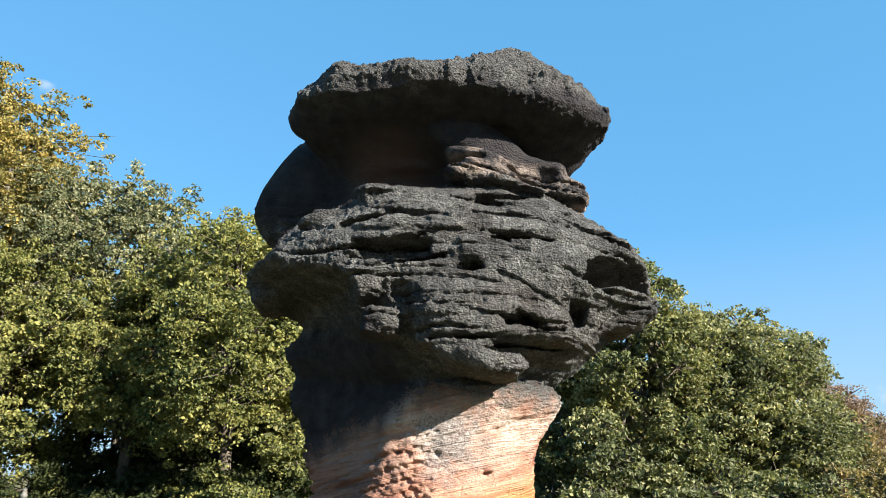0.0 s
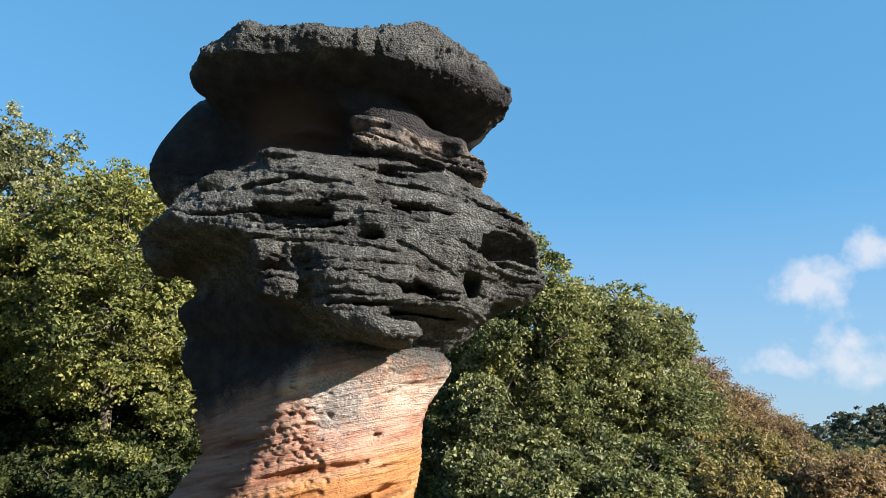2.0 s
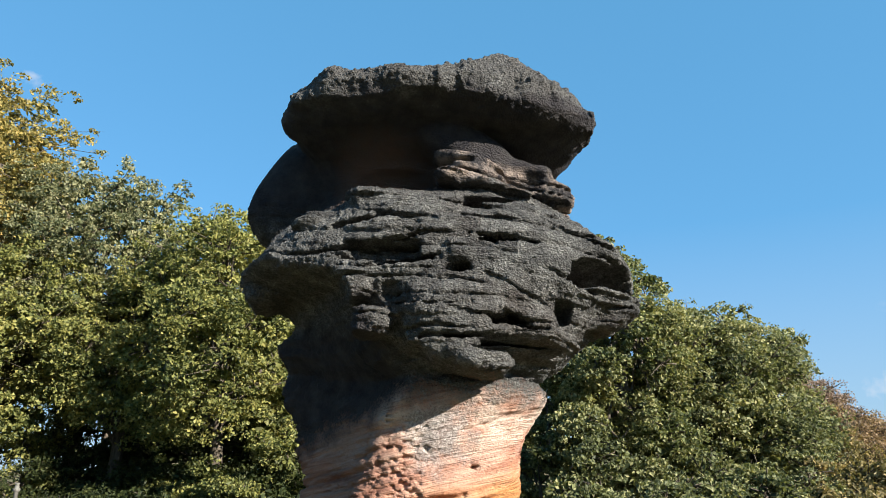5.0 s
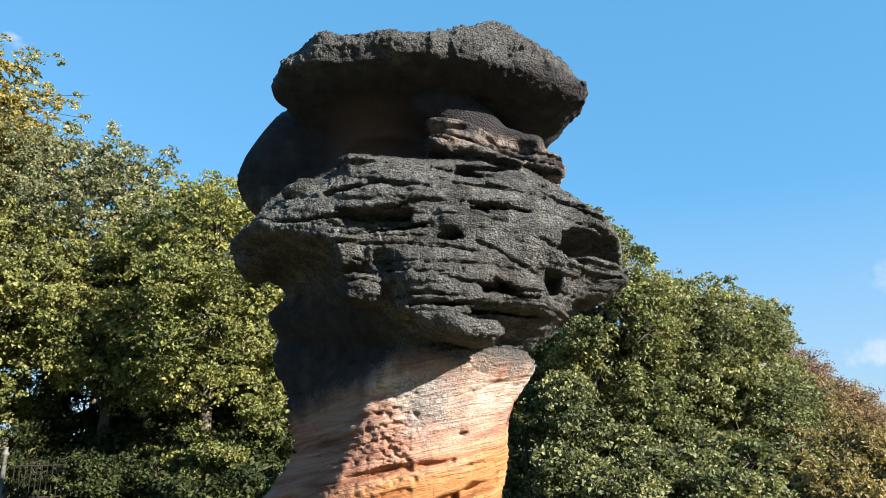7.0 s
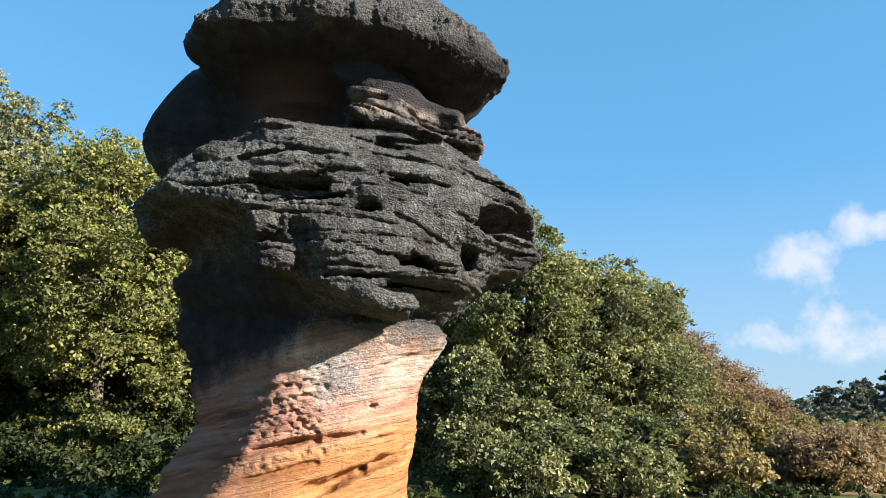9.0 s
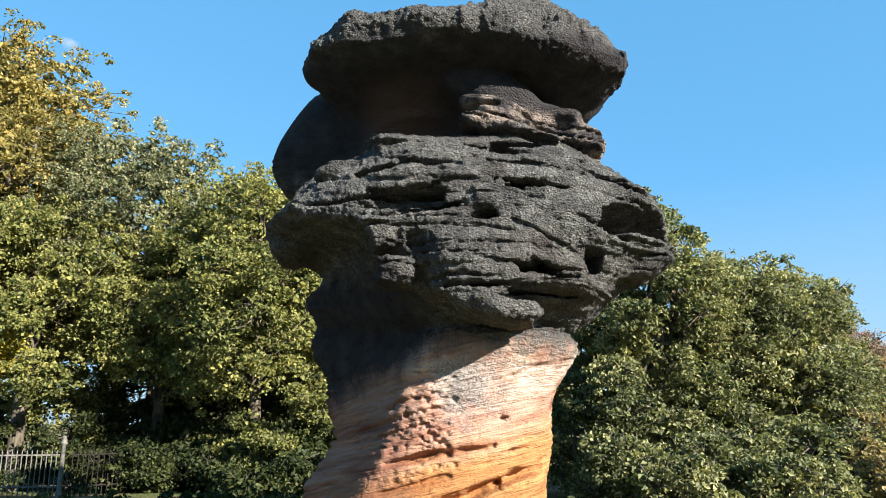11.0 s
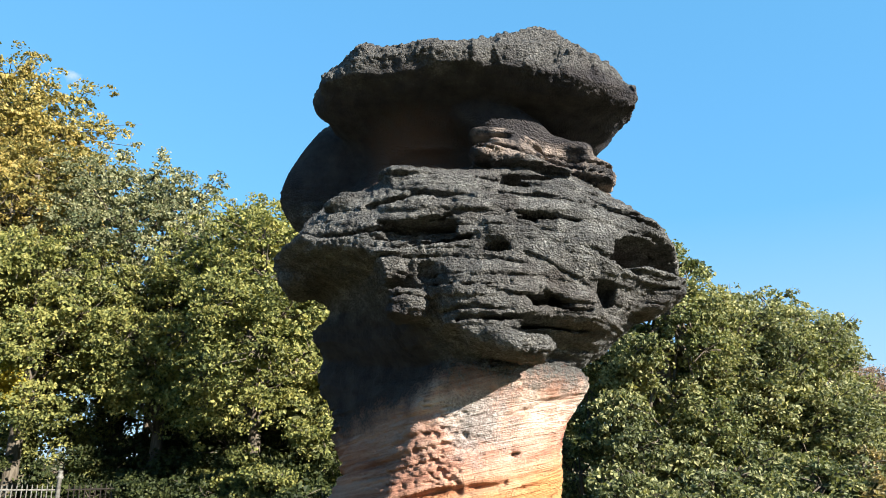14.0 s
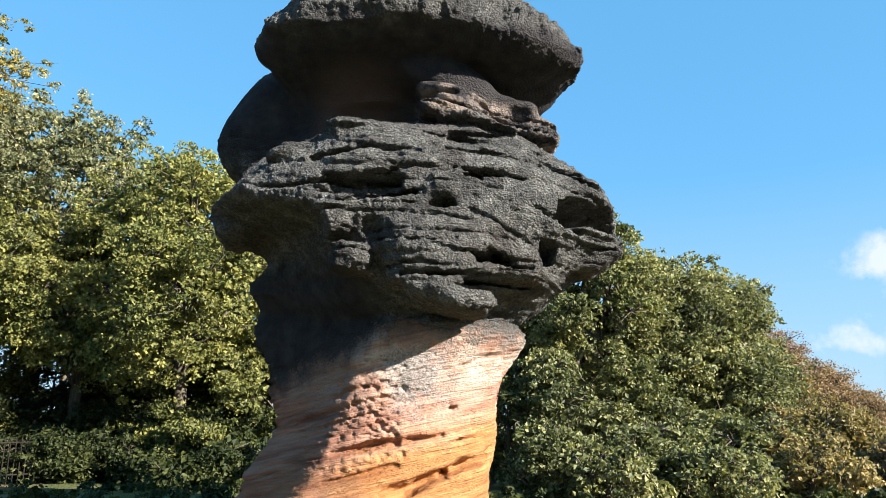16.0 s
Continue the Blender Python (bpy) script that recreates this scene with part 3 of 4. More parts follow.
def surface(lo, hi, cell):
    """Surface nets over the stone's distance field."""
    n = np.ceil((np.array(hi) - np.array(lo)) / cell / 4).astype(int) * 4 + 1
    ax = [lo[a] + cell * np.arange(n[a]) for a in range(3)]
    cax = [x[::4] for x in ax]
    cn = [len(x) for x in cax]
    g = np.stack(np.meshgrid(*cax, indexing="ij"), -1).reshape(-1, 3).astype(np.float32)
    cf = np.concatenate([stone(c) for c in np.array_split(g, 8)]).reshape(cn)
    s = cf < 0
    near = np.zeros(cn, bool)
    for a in range(3):
        e = np.diff(s.astype(np.int8), axis=a) != 0
        lo_s, hi_s = [slice(None)] * 3, [slice(None)] * 3
        lo_s[a], hi_s[a] = slice(0, -1), slice(1, None)
        near[tuple(lo_s)] |= e
        near[tuple(hi_s)] |= e
    for a in range(3):
        near = near | np.roll(near, 1, a) | np.roll(near, -1, a)
    pick = [np.minimum((np.arange(n[a]) + 2) // 4, cn[a] - 1) for a in range(3)]
    f = np.where(s, -1.0, 1.0).astype(np.float32)[np.ix_(*pick)]
    band = np.argwhere(near[np.ix_(*pick)])
    vals = []
    for c in np.array_split(band, 24):
        vals.append(stone(np.stack([ax[a][c[:, a]] for a in range(3)], 1).astype(np.float32)))
    f[tuple(band.T)] = np.concatenate(vals)
    ins = f < 0
    cnt = sum(ins[i:n[0] - 1 + i, j:n[1] - 1 + j, k:n[2] - 1 + k].astype(np.int8) for i in (0, 1) for j in (0, 1) for k in (0, 1))
    cells = np.argwhere((cnt > 0) & (cnt < 8))
    ident = np.full(cnt.shape, -1, np.int32)
    ident[tuple(cells.T)] = np.arange(len(cells))
    acc, num = np.zeros((len(cells), 3)), np.zeros(len(cells))
    corners = [(i, j, k) for i in (0, 1) for j in (0, 1) for k in (0, 1)]
    for ca in corners:
        for a in range(3):
            if ca[a]:
                continue
            cb = list(ca)
            cb[a] = 1
            va = f[tuple((cells + ca).T)]
            vb = f[tuple((cells + cb).T)]
            cross = (va < 0) != (vb < 0)
            t = np.where(cross, va / np.where(cross, va - vb, 1), 0)
            pt = np.array(ca, float)[None].repeat(len(cells), 0)
            pt[:, a] = t
            acc += pt * cross[:, None]
            num += cross
    verts = np.array(lo) + (cells + acc / num[:, None]) * cell
    quads = []
    for a in range(3):
        b, c = (a + 1) % 3, (a + 2) % 3
        e = np.argwhere(np.diff(ins.astype(np.int8), axis=a) != 0)
        e = e[(e[:, b] > 0) & (e[:, c] > 0) & (e[:, b] < n[b] - 1) & (e[:, c] < n[c] - 1)]
        ids = []
        for ob, oc in ((-1, -1), (0, -1), (0, 0), (-1, 0)):
            q = e.copy()
            q[:, b] += ob
            q[:, c] += oc
            ids.append(ident[tuple(q.T)])
        quad = np.stack(ids, 1)
        flip = ~ins[tuple(e.T)]
        quad[flip] = quad[flip][:, ::-1]
        quads.append(quad)
    return verts, np.concatenate(quads)


def normals_of(v, q):
    fn = np.cross(v[q[:, 2]] - v[q[:, 0]], v[q[:, 3]] - v[q[:, 1]])
    out = np.zeros_like(v)
    for c in range(4):
        for a in range(3):
            out[:, a] += np.bincount(q[:, c], fn[:, a], len(v))
    return out / np.maximum(np.linalg.norm(out, axis=1), 1e-9)[:, None]


def rock_pillar():
    v, q = surface((-3.3, 8.0, -0.5), (3.6, 13.8, 8.0), 0.024)
    nrm = normals_of(v, q)
    b = bedding(v.astype(np.float32))
    lam = vnoise(np.stack([v[:, 0] * 1.6, v[:, 1] * 1.6, b * 19], 1), 31) + 0.6 * vnoise(np.stack([v[:, 0] * 2.4, v[:, 1] * 2.4, b * 41], 1), 32)
    patchy = np.clip(0.55 + 1.2 * vnoise(v * np.array((0.9, 0.9, 1.6)), 33), 0.1, 1.2)
    low = np.interp(v[:, 2], [2.1, 2.8], [0.3, 1.0])
    cap = np.interp(v[:, 2], [5.5, 5.9], [1.0, 0.1])
    smooth = np.interp(v[:, 2] + 0.3 * np.clip(v[:, 0], 0, 1), [5.6, 5.9, 6.66, 6.85], [1, 0.15, 0.2, 1.4])
    grain = np.abs(fbm(v * 9.0, 3, 0.6, 41))
    pits = np.clip(vnoise(v * np.array((17, 17, 15)), 44) - 0.3, 0, 1) * np.interp(v[:, 2], [0.9, 1.3, 2.1, 2.4], [0.2, 1, 1, 0]) * np.interp(v[:, 0], [-1.4, -0.9, 0.0, 0.4], [0.4, 1, 0.7, 0])
    ragged = np.interp(v[:, 0], [-0.6, 0.1], [1.2, 0.4])
    disp = 0.020 * lam * cap * np.maximum(patchy, ragged * (v[:, 2] < 2.4)) * np.maximum(low, ragged) + 0.030 * (grain - 0.35) * low * smooth - 0.04 * pits
    v = v + nrm * disp[:, None]
    root = tagged(new("rock_pillar"), "tall weathered sandstone pillar, black crusted above and orange below", "rock")
    zc = bedding(v[q[:, 0]].astype(np.float32))
    level = np.where(zc > 5.75, 2, np.where(zc > 2.65, 1, 0))
    for lev, name, label in ((2, "cap", "black overhanging capstone"), (1, "body", "dark layered middle of the stone"),
                             (0, "pedestal", "orange and pink sandstone foot")):
        qq = q[level == lev]
        use, inv = np.unique(qq, return_inverse=True)
        child(name, mesh_from(name, v[use], inv.reshape(-1, 4), M_ROCK), root, label)
    return root


rock_pillar()


# ---------------------------------------------------------------- ground
def ground_height(x, y):
    """The lie of the land: it falls away to the right, rises to a wooded hill far off and to an added, unseen bank
    behind the path that trims the skylight.
    """
    z = -0.12 - 0.28 * np.clip((y - 14) / 7, 0, 1)
    z = z - np.interp(x, [13, 22, 45, 90], [0, 1.2, 3.2, 4.0]) * np.clip((y + 5) / 20, 0, 1)
    z = z + np.interp(x / np.maximum(y, 1) * 140, [70, 92, 97, 106, 113, 122, 150, 220], [0, 2.6, 4.6, 7.0, 8.8, 10.0, 13, 15]) * np.clip((y - 105) / 30, 0, 1)
    return z + np.interp(-y, [10, 60, 200], [0, 4, 9]) * np.clip((60 - x) / 40, 0, 1)


def ground():
    r = np.concatenate([np.linspace(0, 60, 61), np.geomspace(64, 3000, 40)])
    a = np.linspace(0, 2 * np.pi, 145)[:-1]
    rr, aa = np.meshgrid(r[1:], a, indexing="ij")
    x, y = rr * np.cos(aa), 11 + rr * np.sin(aa)
    p = np.stack([x.ravel(), y.ravel(), np.zeros(x.size)], 1)
    p[:, 2] = 0.10 * fbm(p * 0.25, 3, 0.5, 61) * np.minimum(1, rr.ravel() / 8) + ground_height(p[:, 0], p[:, 1])
    p = np.vstack([p, [(0, 11, -0.12)]])
    na, nr = len(a), len(r) - 1
    i, j = np.meshgrid(np.arange(nr - 1), np.arange(na), indexing="ij")
    j2 = (j + 1) % na
    q = np.stack([i * na + j, (i + 1) * na + j, (i + 1) * na + j2, i * na + j2], -1).reshape(-1, 4)
    j = np.arange(na)
    hub = np.stack([np.full(na, len(p) - 1), j, (j + 1) % na, (j + 1) % na], 1)
    me = mesh_from("ground", p, q, M_GROUND)
    bm = bmesh.new()
    bm.from_mesh(me)
    bm.verts.ensure_lookup_table()
    for f in hub:
        bm.faces.new([bm.verts[k] for k in f[:3]])
    bm.to_mesh(me)
    bm.free()
    tagged(new("ground", me), "rough grass and bare earth round the stone", "ground", kind="structure")


ground()


# ---------------------------------------------------------------- trees
def tube(bm, pts, radii, sides=7):
    """A tapered limb along a line of points."""
    rings = []
    for i, (p, r) in enumerate(zip(pts, radii)):
        way = (pts[min(i + 1, len(pts) - 1)] - pts[max(i - 1, 0)]).normalized()
        u = way.orthogonal().normalized()
        w = way.cross(u)
        rings.append([bm.verts.new(p + (u * math.cos(t) + w * math.sin(t)) * r) for t in [2 * math.pi * k / sides for k in range(sides)]])
    for a, b in zip(rings, rings[1:]):
        for k in range(sides):
            bm.faces.new((a[k], a[(k + 1) % sides], b[(k + 1) % sides], b[k])).smooth = True
    bm.faces.new(rings[-1])


def leaves(r, lobes, clumps, per, size, puff=0.5, fill=0.3, floor=0.1):
    """Leaves over the lobes of a crown, in domed clumps, with bigger ones in the dark inside: vertices, faces, clump centres."""
    lobes = np.array(lobes, float)
    area = lobes[:, 3] * lobes[:, 4] + lobes[:, 4] * lobes[:, 5]
    L = lobes[r.choice(len(lobes), clumps, p=area / area.sum())]
    d = r.normal(size=(clumps, 3))
    d /= np.linalg.norm(d, axis=1)[:, None]
    d[:, 1] = np.where((d[:, 1] > 0.2) & (r.random(clumps) < 0.85), -d[:, 1], d[:, 1])
    core = r.random(clumps) < fill
    rad = np.where(core, r.uniform(0.30, 0.62, clumps), r.uniform(0.68, 0.94, clumps))
    at = L[:, :3] + d * L[:, 3:]
    c = L[:, :3] + d * L[:, 3:] * (rad * (1 + 0.14 * vnoise(at * 0.8, 71) + 0.09 * vnoise(at * 2.1, 72)))[:, None]
    keep = (c[:, 2] > floor) & (core | (vnoise(c * 1.2, 73) + 0.8 * vnoise(c * 2.9, 74) > -0.36))
    c, d, core = c[keep], d[keep], core[keep]
    n = len(c) * per
    big = np.repeat(core, per)
    # each clump is a flattened spray that droops outwards
    out = r.normal(size=(n, 3)) + np.repeat(d * 0.55 + np.array((0.0, -0.1, 0.3)), per, 0)
    out /= np.linalg.norm(out, axis=1)[:, None]
    R = np.repeat(puff * r.uniform(0.45, 1.35, len(c)), per) * r.uniform(0.08, 1.0, n) ** 0.6
    ctr = np.repeat(c, per, 0) + out * R[:, None] * np.array((1.2, 1.2, 0.65))
    ctr[:, 2] -= 0.25 * np.hypot(out[:, 0], out[:, 1]) * R
    nrm = out * 0.4 + r.normal(size=(n, 3)) * 0.9 + np.array((0.0, -0.1, 0.45))
    nrm /= np.linalg.norm(nrm, axis=1)[:, None]
    u = np.cross(nrm, r.normal(size=(n, 3)))
    u /= np.linalg.norm(u, axis=1)[:, None]
    w = np.cross(nrm, u)
    s = (size * np.where(big, 1.3, 0.85) * r.uniform(0.6, 1.25, n))[:, None]
    wide, fold = r.uniform(0.30, 0.46, (n, 1)), r.uniform(0.05, 0.25, (n, 1))
    mid = ctr + u * s * 0.06 + nrm * s * fold
    v = np.stack([ctr - u * s * 0.55, mid - w * s * wide, ctr + u * s * 0.60, mid + w * s * wide], 1).reshape(-1, 3)
    return v, np.arange(4 * n).reshape(-1, 4), c


def tree(name, label, seed, x, y, lobes, mat, sprays, per=26, size=0.11, trunk=0.22, spread=0.26, fill=0.3, kind="tree", twigs=16, twig=0.011):
    """A tree or shrub: trunk, limbs into every lobe, and a crown of leaves. Lobes are relative to the foot."""
    r = np.random.default_rng(seed)
    root = tagged(new(name), label, kind, "trees of the wood" if kind == "tree" else "shrubs under the trees")
    root.location = (x, y, float(ground_height(np.float64(x), np.float64(y))) - 0.05)
    v, q, c = leaves(r, lobes, int(sprays * per / 92), 34, size, spread * 1.05, fill)
    child("crown", mesh_from("crown", v, q, mat, False), root)
    top = max(l[2] for l in lobes)
    bm = bmesh.new()
    n = 7
    lean = r.normal(size=2) * 0.05
    line = [Vector((lean[0] * top * t * t + 0.08 * math.sin(5 * t + seed), lean[1] * top * t * t, top * t)) for t in np.linspace(0, 1, n)]
    tube(bm, line, np.linspace(trunk * 1.15, trunk * 0.3, n), 10)
    part("trunk", bm, M_BARK, root)
    near = np.argmin(((c[:, None, :] - np.array(lobes)[None, :, :3]) ** 2).sum(2), 1)
    for i, l in enumerate(lobes):
        bm = bmesh.new()
        a, hub = line[int(r.integers(2, n - 1))], Vector(l[:3])
        m = (a + hub) / 2 + Vector((0, 0, 0.2)) + Vector(r.normal(size=3) * 0.15)
        tube(bm, [a, a.lerp(m, 0.6), m, m.lerp(hub, 0.5), hub], [trunk * f for f in (0.36, 0.3, 0.24, 0.18, 0.12)], 6)
        own = np.flatnonzero(near == i)
        for k in r.choice(own, min(len(own), twigs), replace=False):
            e = Vector(c[k])
            m2 = hub.lerp(e, 0.55) + Vector(r.normal(size=3) * 0.12)
            tube(bm, [hub, m2, e, e + (e - m2) * 0.35], [trunk * 0.11, twig * 2, twig, twig * 0.3], 3)
        part("limb", bm, M_BARK, root)
    return root


def crown(seed, base, height, radius, n):
    """Lobes of an irregular round crown between two heights."""
    r = np.random.default_rng(seed)
    out = []
    for i in range(n):
        t = (i + 0.5) / n
        z = base + (height - base) * (0.12 + 0.78 * t)
        w = radius * math.sin(math.pi * (0.22 + 0.66 * t)) * 0.62
        a = 2.4 * i + r.uniform(0, 1.0)
        s = radius * r.uniform(0.30, 0.56)
        out.append((w * math.cos(a), w * math.sin(a), min(z, height - s * 0.8), s, s, s * 0.8))
    return out


# left of the stone
tree("tree", "tall tree with golden autumn leaves behind the railing", 1, -21.2, 29.5, crown(1, 4.5, 19.7, 6.8, 48), M_GOLD, 15000, 24, 0.16, 0.35, 0.34)
tree("tree", "grey-green tree with a rounded crown", 2, -13.0, 27.5, crown(2, 3.0, 13.8, 5.2, 30), M_GREY, 8400, 24, 0.13, 0.3, 0.28)
tree("tree", "yellow-green oak beside the stone", 3, -6.6, 23.5, crown(3, 2.3, 10.7, 3.9, 26), M_OAK, 7000, 24, 0.12, 0.2, 0.28)
tree("tree", "yellow-green oak leaning over the railing", 4, -14.2, 23.5, crown(4, 1.9, 9.6, 3.6, 18), M_OAK, 5000, 24, 0.12, 0.24, 0.28)
tree("tree", "yellow-green oak between the railing and the wood", 11, -10.3, 24.8, crown(11, 2.8, 8.8, 3.0, 16), M_OAK, 4200, 24, 0.12, 0.22, 0.28)
tree("tree", "green tree standing behind the oaks", 5, -9.8, 27.8, crown(5, 1.5, 11.4, 3.6, 14), M_HOLLY, 2000, 24, 0.13, 0.25, 0.3)
tree("tree", "golden-green tree behind the railing", 6, -17.2, 26.2, crown(6, 2.5, 14.6, 4.4, 20), M_GOLD, 5600, 24, 0.13, 0.28, 0.3)
tree("tree", "green tree behind the stone", 7, -2.2, 27.0, crown(7, 1.5, 8.6, 3.4, 9), M_HOLLY, 2400, 24, 0.14, 0.25, 0.3)
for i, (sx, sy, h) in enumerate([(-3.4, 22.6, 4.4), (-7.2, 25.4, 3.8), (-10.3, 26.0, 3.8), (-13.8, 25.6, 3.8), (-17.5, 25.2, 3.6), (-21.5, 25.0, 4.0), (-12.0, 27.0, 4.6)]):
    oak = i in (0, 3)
    tree("shrub", "yellow-green young oak under the taller trees" if oak else "dark shrub added to deepen the shade under the trees", 20 + i, sx, sy, crown(20 + i, 0.1, h, 0.9 + h * 0.36, 7), M_OAK if oak else M_DARK, int(300 + h * 150), 24, 0.12, 0.08, 0.26, kind="shrub")
# dark shrubs added where there is only deep shade under the trees
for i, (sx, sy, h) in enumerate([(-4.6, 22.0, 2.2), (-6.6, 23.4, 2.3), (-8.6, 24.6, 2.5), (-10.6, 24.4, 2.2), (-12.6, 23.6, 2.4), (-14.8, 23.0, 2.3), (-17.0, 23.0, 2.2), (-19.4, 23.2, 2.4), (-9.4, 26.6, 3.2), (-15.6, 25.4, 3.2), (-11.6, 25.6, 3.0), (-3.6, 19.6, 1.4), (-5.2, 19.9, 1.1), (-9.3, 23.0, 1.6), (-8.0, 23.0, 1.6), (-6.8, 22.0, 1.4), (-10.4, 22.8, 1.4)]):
    tree("shrub", "dark shrub added to deepen the shade under the trees", 110 + i, sx, sy, crown(110 + i, 0.0, h, 1.5, 6), M_DARK, 420, 24, 0.13, 0.06, 0.3, 0.4, kind="shrub", twigs=6)
for i, (sx, sy, h) in enumerate([(-5.6, 21.6, 1.9), (-6.4, 22.4, 2.4), (-8.4, 24.4, 2.0)]):
    tree("shrub", "low sapling with a few yellow-green oak sprays", 70 + i, sx, sy, crown(70 + i, 0.7, h, 1.0, 5), M_OAK, 420, 24, 0.12, 0.05, 0.26, kind="shrub")
for i, (sx, sy, h) in enumerate([(-3.4, 25.6, 7.4), (-6.2, 27.6, 8.6), (-9.4, 29.4, 8.8), (-27.0, 36.0, 15.0), (-21.0, 36.0, 12.5), (-15.0, 35.0, 11.0), (-9.5, 33.5, 9.5), (-4.5, 33.0, 8.5), (0.5, 32.0, 7.5), (5.0, 29.0, 6.0), (9.5, 29.0, 5.2)]):
    tree("tree", "shaded green tree in the wood behind", 80 + i, sx, sy, crown(80 + i, 0.3, h, 2.6 + h * 0.18, 11), M_HOLLY, 900, 14, 0.30, 0.2, 0.5, 0.5)
tree("tree", "young tree with bright yellow leaves beside the railing", 13, -14.3, 22.0, [(0.2, 0.0, 4.5, 0.8, 0.7, 0.5), (-0.4, 0.1, 4.0, 0.9, 0.7, 0.5), (0.5, 0.2, 3.7, 0.6, 0.6, 0.4)], M_YELLOW, 900, 24, 0.11, 0.07, 0.24)
# right of the stone
tree("tree", "slender tree with small grey-green leaves behind the stone", 8, 5.3, 19.9, crown(8, 0.3, 7.6, 2.3, 26) + [(0.5, 0.0, 7.3, 0.4, 0.5, 0.5), (0.9, 0.2, 7.0, 0.5, 0.5, 0.5), (0.1, 0.1, 7.2, 0.4, 0.4, 0.4), (-0.55, 0.0, 8.2, 0.45, 0.4, 0.4), (-0.15, 0.1, 7.7, 0.5, 0.4, 0.5)], M_BIRCH, 5000, 24, 0.10, 0.16, 0.22)
tree("tree", "dense dark green tree beside the stone", 9, 8.0, 21.8, crown(9, 0.3, 7.0, 3.1, 26) + [(-0.9, -0.2, 6.2, 0.9, 0.9, 0.75), (0.9, -0.2, 6.3, 1.0, 0.9, 0.7)], M_HOLLY, 7000, 24, 0.105, 0.22, 0.25, twigs=24)
tree("tree", "dense dark green tree with a low crown", 10, 10.0, 22.8, crown(10, 0.2, 6.4, 2.2, 22) + [(0.8, -0.3, 5.6, 0.8, 0.8, 0.7)], M_HOLLY, 5000, 24, 0.105, 0.2, 0.25)
tree("tree", "green tree close behind the stone", 12, 4.5, 20.9, crown(12, 0.2, 6.3, 1.9, 18), M_BIRCH, 3000, 24, 0.105, 0.14, 0.25)
for i, (sx, sy, h, w) in enumerate([(4.0, 18.0, 2.8, 1.5), (6.6, 18.6, 2.4, 1.6), (9.6, 20.0, 2.6, 1.7), (3.2, 16.0, 1.7, 1.1), (5.2, 16.4, 1.9, 1.4), (7.6, 17.2, 2.2, 1.6), (10.2, 18.4, 2.4, 1.7), (2.6, 21.5, 3.6, 1.6), (4.4, 18.9, 5.2, 1.6), (6.0, 20.2, 5.0, 1.7), (4.0, 14.6, 1.2, 1.1), (6.2, 15.0, 1.3, 1.2), (8.6, 15.8, 1.5, 1.3), (11.2, 17.0, 1.5, 1.3), (2.7, 18.8, 2.8, 1.3), (3.4, 20.2, 5.4, 1.6)]):
    look_of = ("dense green shrub at the foot of the trees", M_HOLLY) if sx < 0.53 * sy else ("olive-green shrub at the edge of the trees", M_OLIVE)
    tree("shrub", look_of[0], 50 + i, sx, sy, crown(50 + i, 0.0, h, w, 8), look_of[1], int(330 + 200 * h), 22, 0.105, 0.07, 0.22, kind="shrub")
for i, (sx, sy, h, w) in enumerate([(12.0, 23.2, 3.5, 1.8), (14.4, 26.0, 3.8, 2.1), (12.2, 21.6, 2.3, 1.6), (15.2, 24.0, 2.0, 1.8), (12.8, 19.6, 2.0, 1.6), (15.4, 21.4, 1.6, 1.6), (17.4, 24.2, 1.4, 1.5), (19.2, 25.4, 1.0, 1.3), (13.2, 17.4, 1.7, 1.6), (15.6, 19.4, 1.6, 1.6), (17.8, 21.8, 1.4, 1.5), (11.2, 15.6, 1.5, 1.3)]):
    olive = i in (0, 2, 4)
    tree("shrub", "olive-green shrub at the edge of the trees" if olive else "rust-coloured bracken and bramble in full sun", 30 + i, sx, sy, crown(30 + i, 0.1, h, w, 8), M_OLIVE if olive else M_RUST, 1100, 24, 0.09, 0.08, 0.24, kind="shrub", twigs=24)
for i, (sx, sy, h, w) in enumerate([(13.6, 28.6, 7.0, 2.0), (15.2, 30.3, 7.0, 2.1), (16.8, 30.6, 6.1, 2.0), (18.2, 31.0, 5.2, 1.8), (19.4, 31.0, 4.2, 1.7), (20.4, 31.0, 3.3, 1.5), (15.4, 27.5, 5.0, 2.0), (17.2, 27.5, 4.0, 1.8), (18.9, 28.2, 2.9, 1.6), (20.4, 29.0, 2.2, 1.3)]):
    tree("shrub", "brown autumn thicket with bare twigs", 40 + i, sx, sy, crown(40 + i, 0.1, h, w, 10), M_BROWN if i < 6 else M_RUST, 1500, 24, 0.08, 0.09, 0.34, 0.4, kind="shrub", twigs=45, twig=0.014)
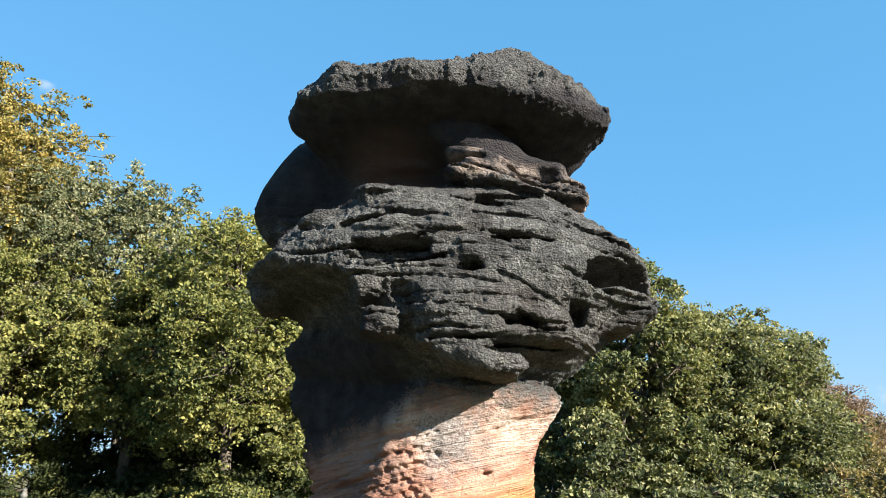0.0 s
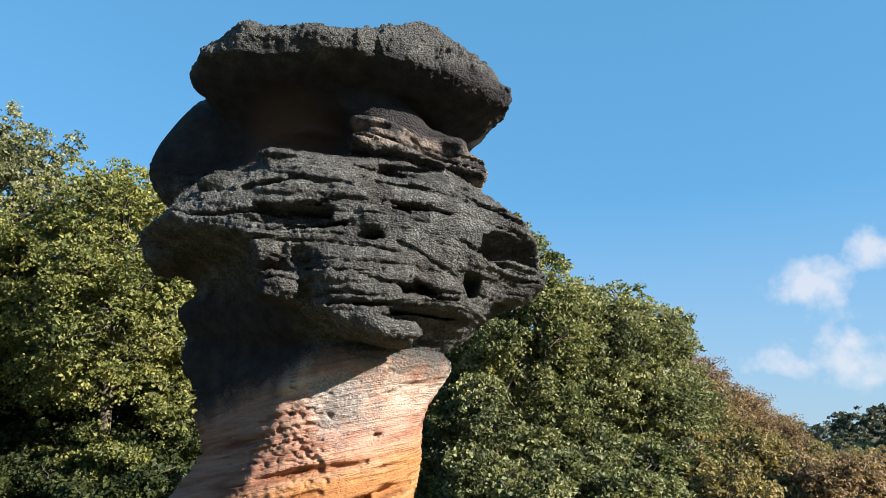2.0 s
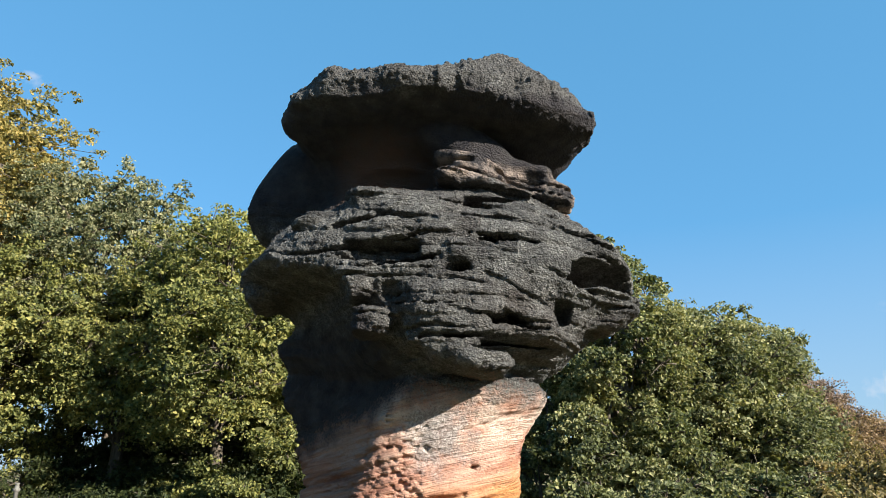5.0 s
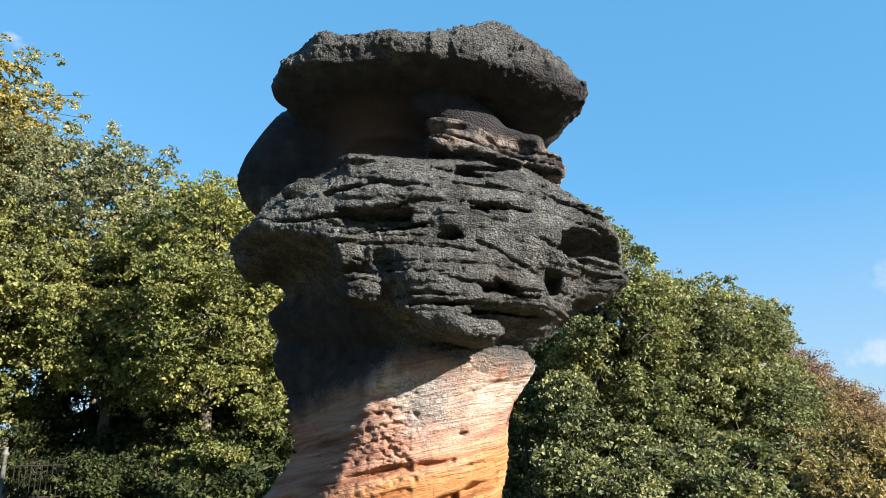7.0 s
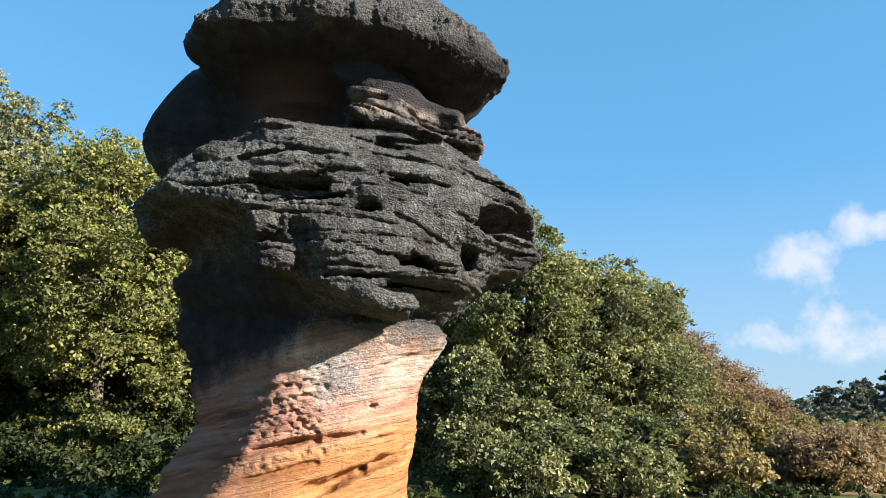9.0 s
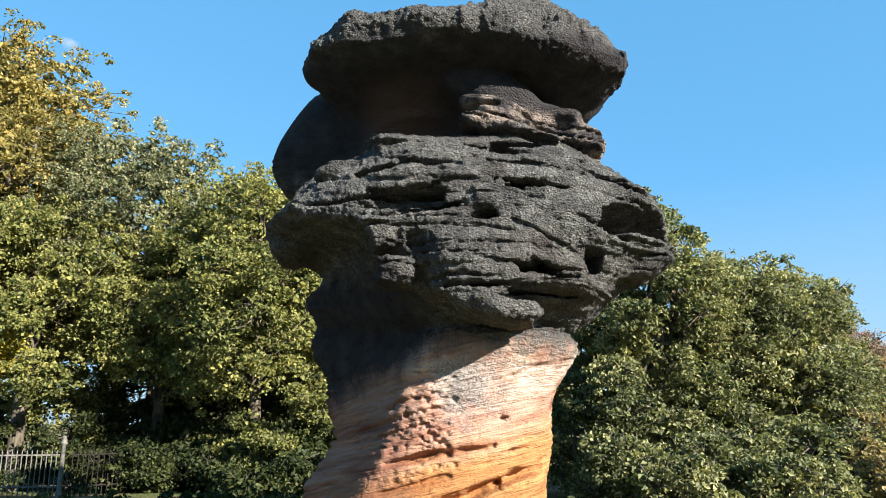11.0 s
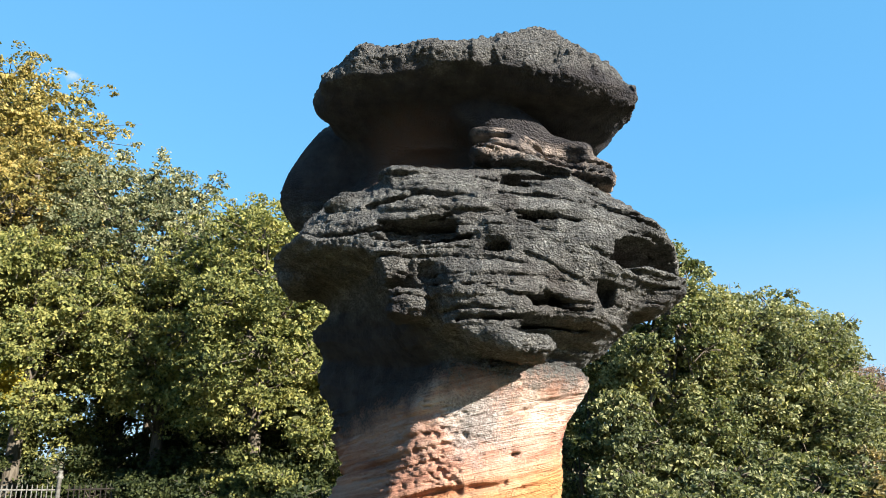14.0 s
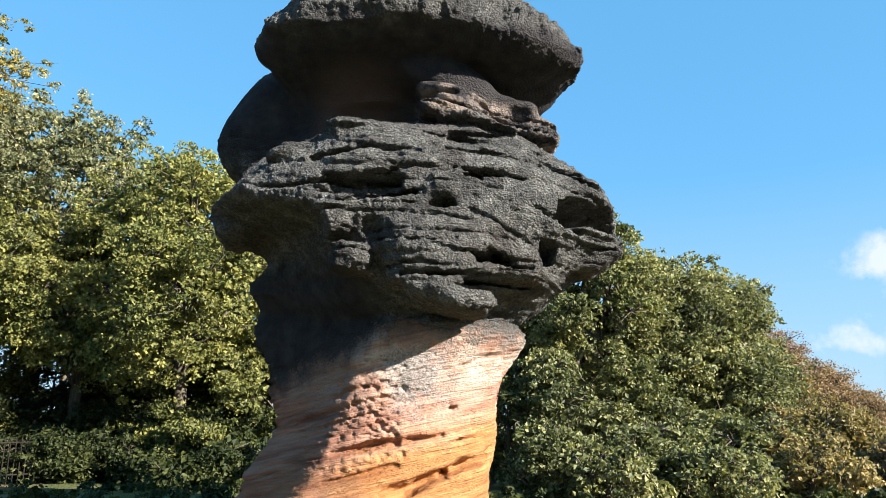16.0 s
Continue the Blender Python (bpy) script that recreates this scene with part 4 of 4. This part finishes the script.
for i, (sx, sy, h) in enumerate([(40.0, 50.0, 2.2), (43.0, 53.0, 2.4), (47.0, 60.0, 2.8), (52.0, 66.0, 3.0), (46.0, 66.0, 2.6), (60.0, 76.0, 3.6), (36.0, 44.0, 1.6), (66.0, 92.0, 6.4), (57.0, 67.0, 3.2), (72.0, 90.0, 5.0),
                                 (80.0, 100.0, 5.6), (66.0, 78.0, 4.4), (48.0, 55.0, 2.4), (40.0, 44.0, 2.0), (76.0, 108.0, 5.5), (88.0, 106.0, 6.0), (62.0, 84.0, 4.4), (33.0, 39.0, 1.4), (52.0, 74.0, 3.2)]):
    pale = i == 7
    tree("shrub", "pale grey bush below the far wood" if pale else "olive-green bush in the field below the far wood", 130 + i, sx, sy, crown(130 + i, 0.2, h, 1.6 + h * 0.5, 7), M_GREY if pale else M_OLIVE, 320, 20, 0.24, 0.1, 0.5, kind="shrub", twigs=6)


def undergrowth():
    r = np.random.default_rng(91)
    n = 420
    x, y = r.uniform(-9, 15, n), r.uniform(12.2, 19, n)
    ok = np.hypot(x + 0.4, (y - 11.4) * 1.1) > 2.6
    lobes = [(a, b, float(ground_height(a, b)) + 0.12, s * 1.3, s * 1.3, s) for a, b, s in zip(x[ok], y[ok], r.uniform(0.18, 0.42, n))]
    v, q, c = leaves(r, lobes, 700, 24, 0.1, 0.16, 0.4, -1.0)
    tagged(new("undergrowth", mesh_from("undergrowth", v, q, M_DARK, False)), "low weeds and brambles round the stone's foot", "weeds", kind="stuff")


undergrowth()


def far_wood():
    r = np.random.default_rng(90)
    lobes = []
    for i in range(330):
        x, y = r.uniform(72, 200), r.uniform(106, 170)
        x = max(x, 0.665 * y)
        z, s = float(ground_height(np.float64(x), np.float64(y))), r.uniform(1.7, 3.0)
        lobes.append((x, y, z - 0.6 + s * 0.5, s, s, s * 1.1))
        lobes.append((x + r.uniform(-1, 1), y, z + s * 1.3, s * 0.7, s * 0.7, s * 0.8))
    v, q, c = leaves(r, lobes, 2600, 24, 0.85, 1.0, 0.3, -9.0)
    tagged(new("far_woods", mesh_from("far_woods", v, q, M_FAR, False)), "distant dark wood on the hillside", "woods", kind="stuff")


far_wood()


# ---------------------------------------------------------------- railing
def railing(x0, y0, x1, y1, posts, label, iron):
    root = tagged(new("railing"), label, "railing")
    a, b = Vector((x0, y0, -0.32)), Vector((x1, y1, -0.32))
    n = int((b - a).length / 0.135)
    bm = bmesh.new()
    tube(bm, [Vector((0, 0, -0.15)), Vector((0, 0, 1.14)), Vector((0, 0, 1.17)), Vector((0, 0, 1.2))], [0.016, 0.016, 0.012, 0.003], 8)
    bar = bpy.data.meshes.new("bar")
    bm.to_mesh(bar)
    bm.free()
    bar.materials.append(iron)
    for i in range(n):
        child("bar", bar, root).location = a.lerp(b, (i + 0.5) / n)
    for z in (0.2, 1.05):
        bm = bmesh.new()
        up = Vector((0, 0, z))
        tube(bm, [a + up, a.lerp(b, 0.5) + up, b + up], [0.022] * 3, 8)
        part("rail", bm, iron, root)
    for t in posts:
        bm = bmesh.new()
        prof = [(-0.2, 0.085), (0.1, 0.085), (0.14, 0.065), (1.32, 0.06), (1.34, 0.09), (1.38, 0.1), (1.41, 0.09), (1.43, 0.06), (1.52, 0.055), (1.54, 0.07), (1.56, 0.05)]
        tube(bm, [Vector((0, 0, z)) for z, _ in prof], [s for _, s in prof], 14)
        part("post", bm, iron, root).location = a.lerp(b, t)
    return root


railing(-19.0, 20.3, -11.3, 21.0, (0.02, 0.5, 0.995), "old grey iron railing with upright bars below the trees", M_IRON)
railing(-11.15, 21.05, -9.6, 22.5, (), "dark iron railing running on under the trees, shade put in its colour", M_IRON_SHADED)
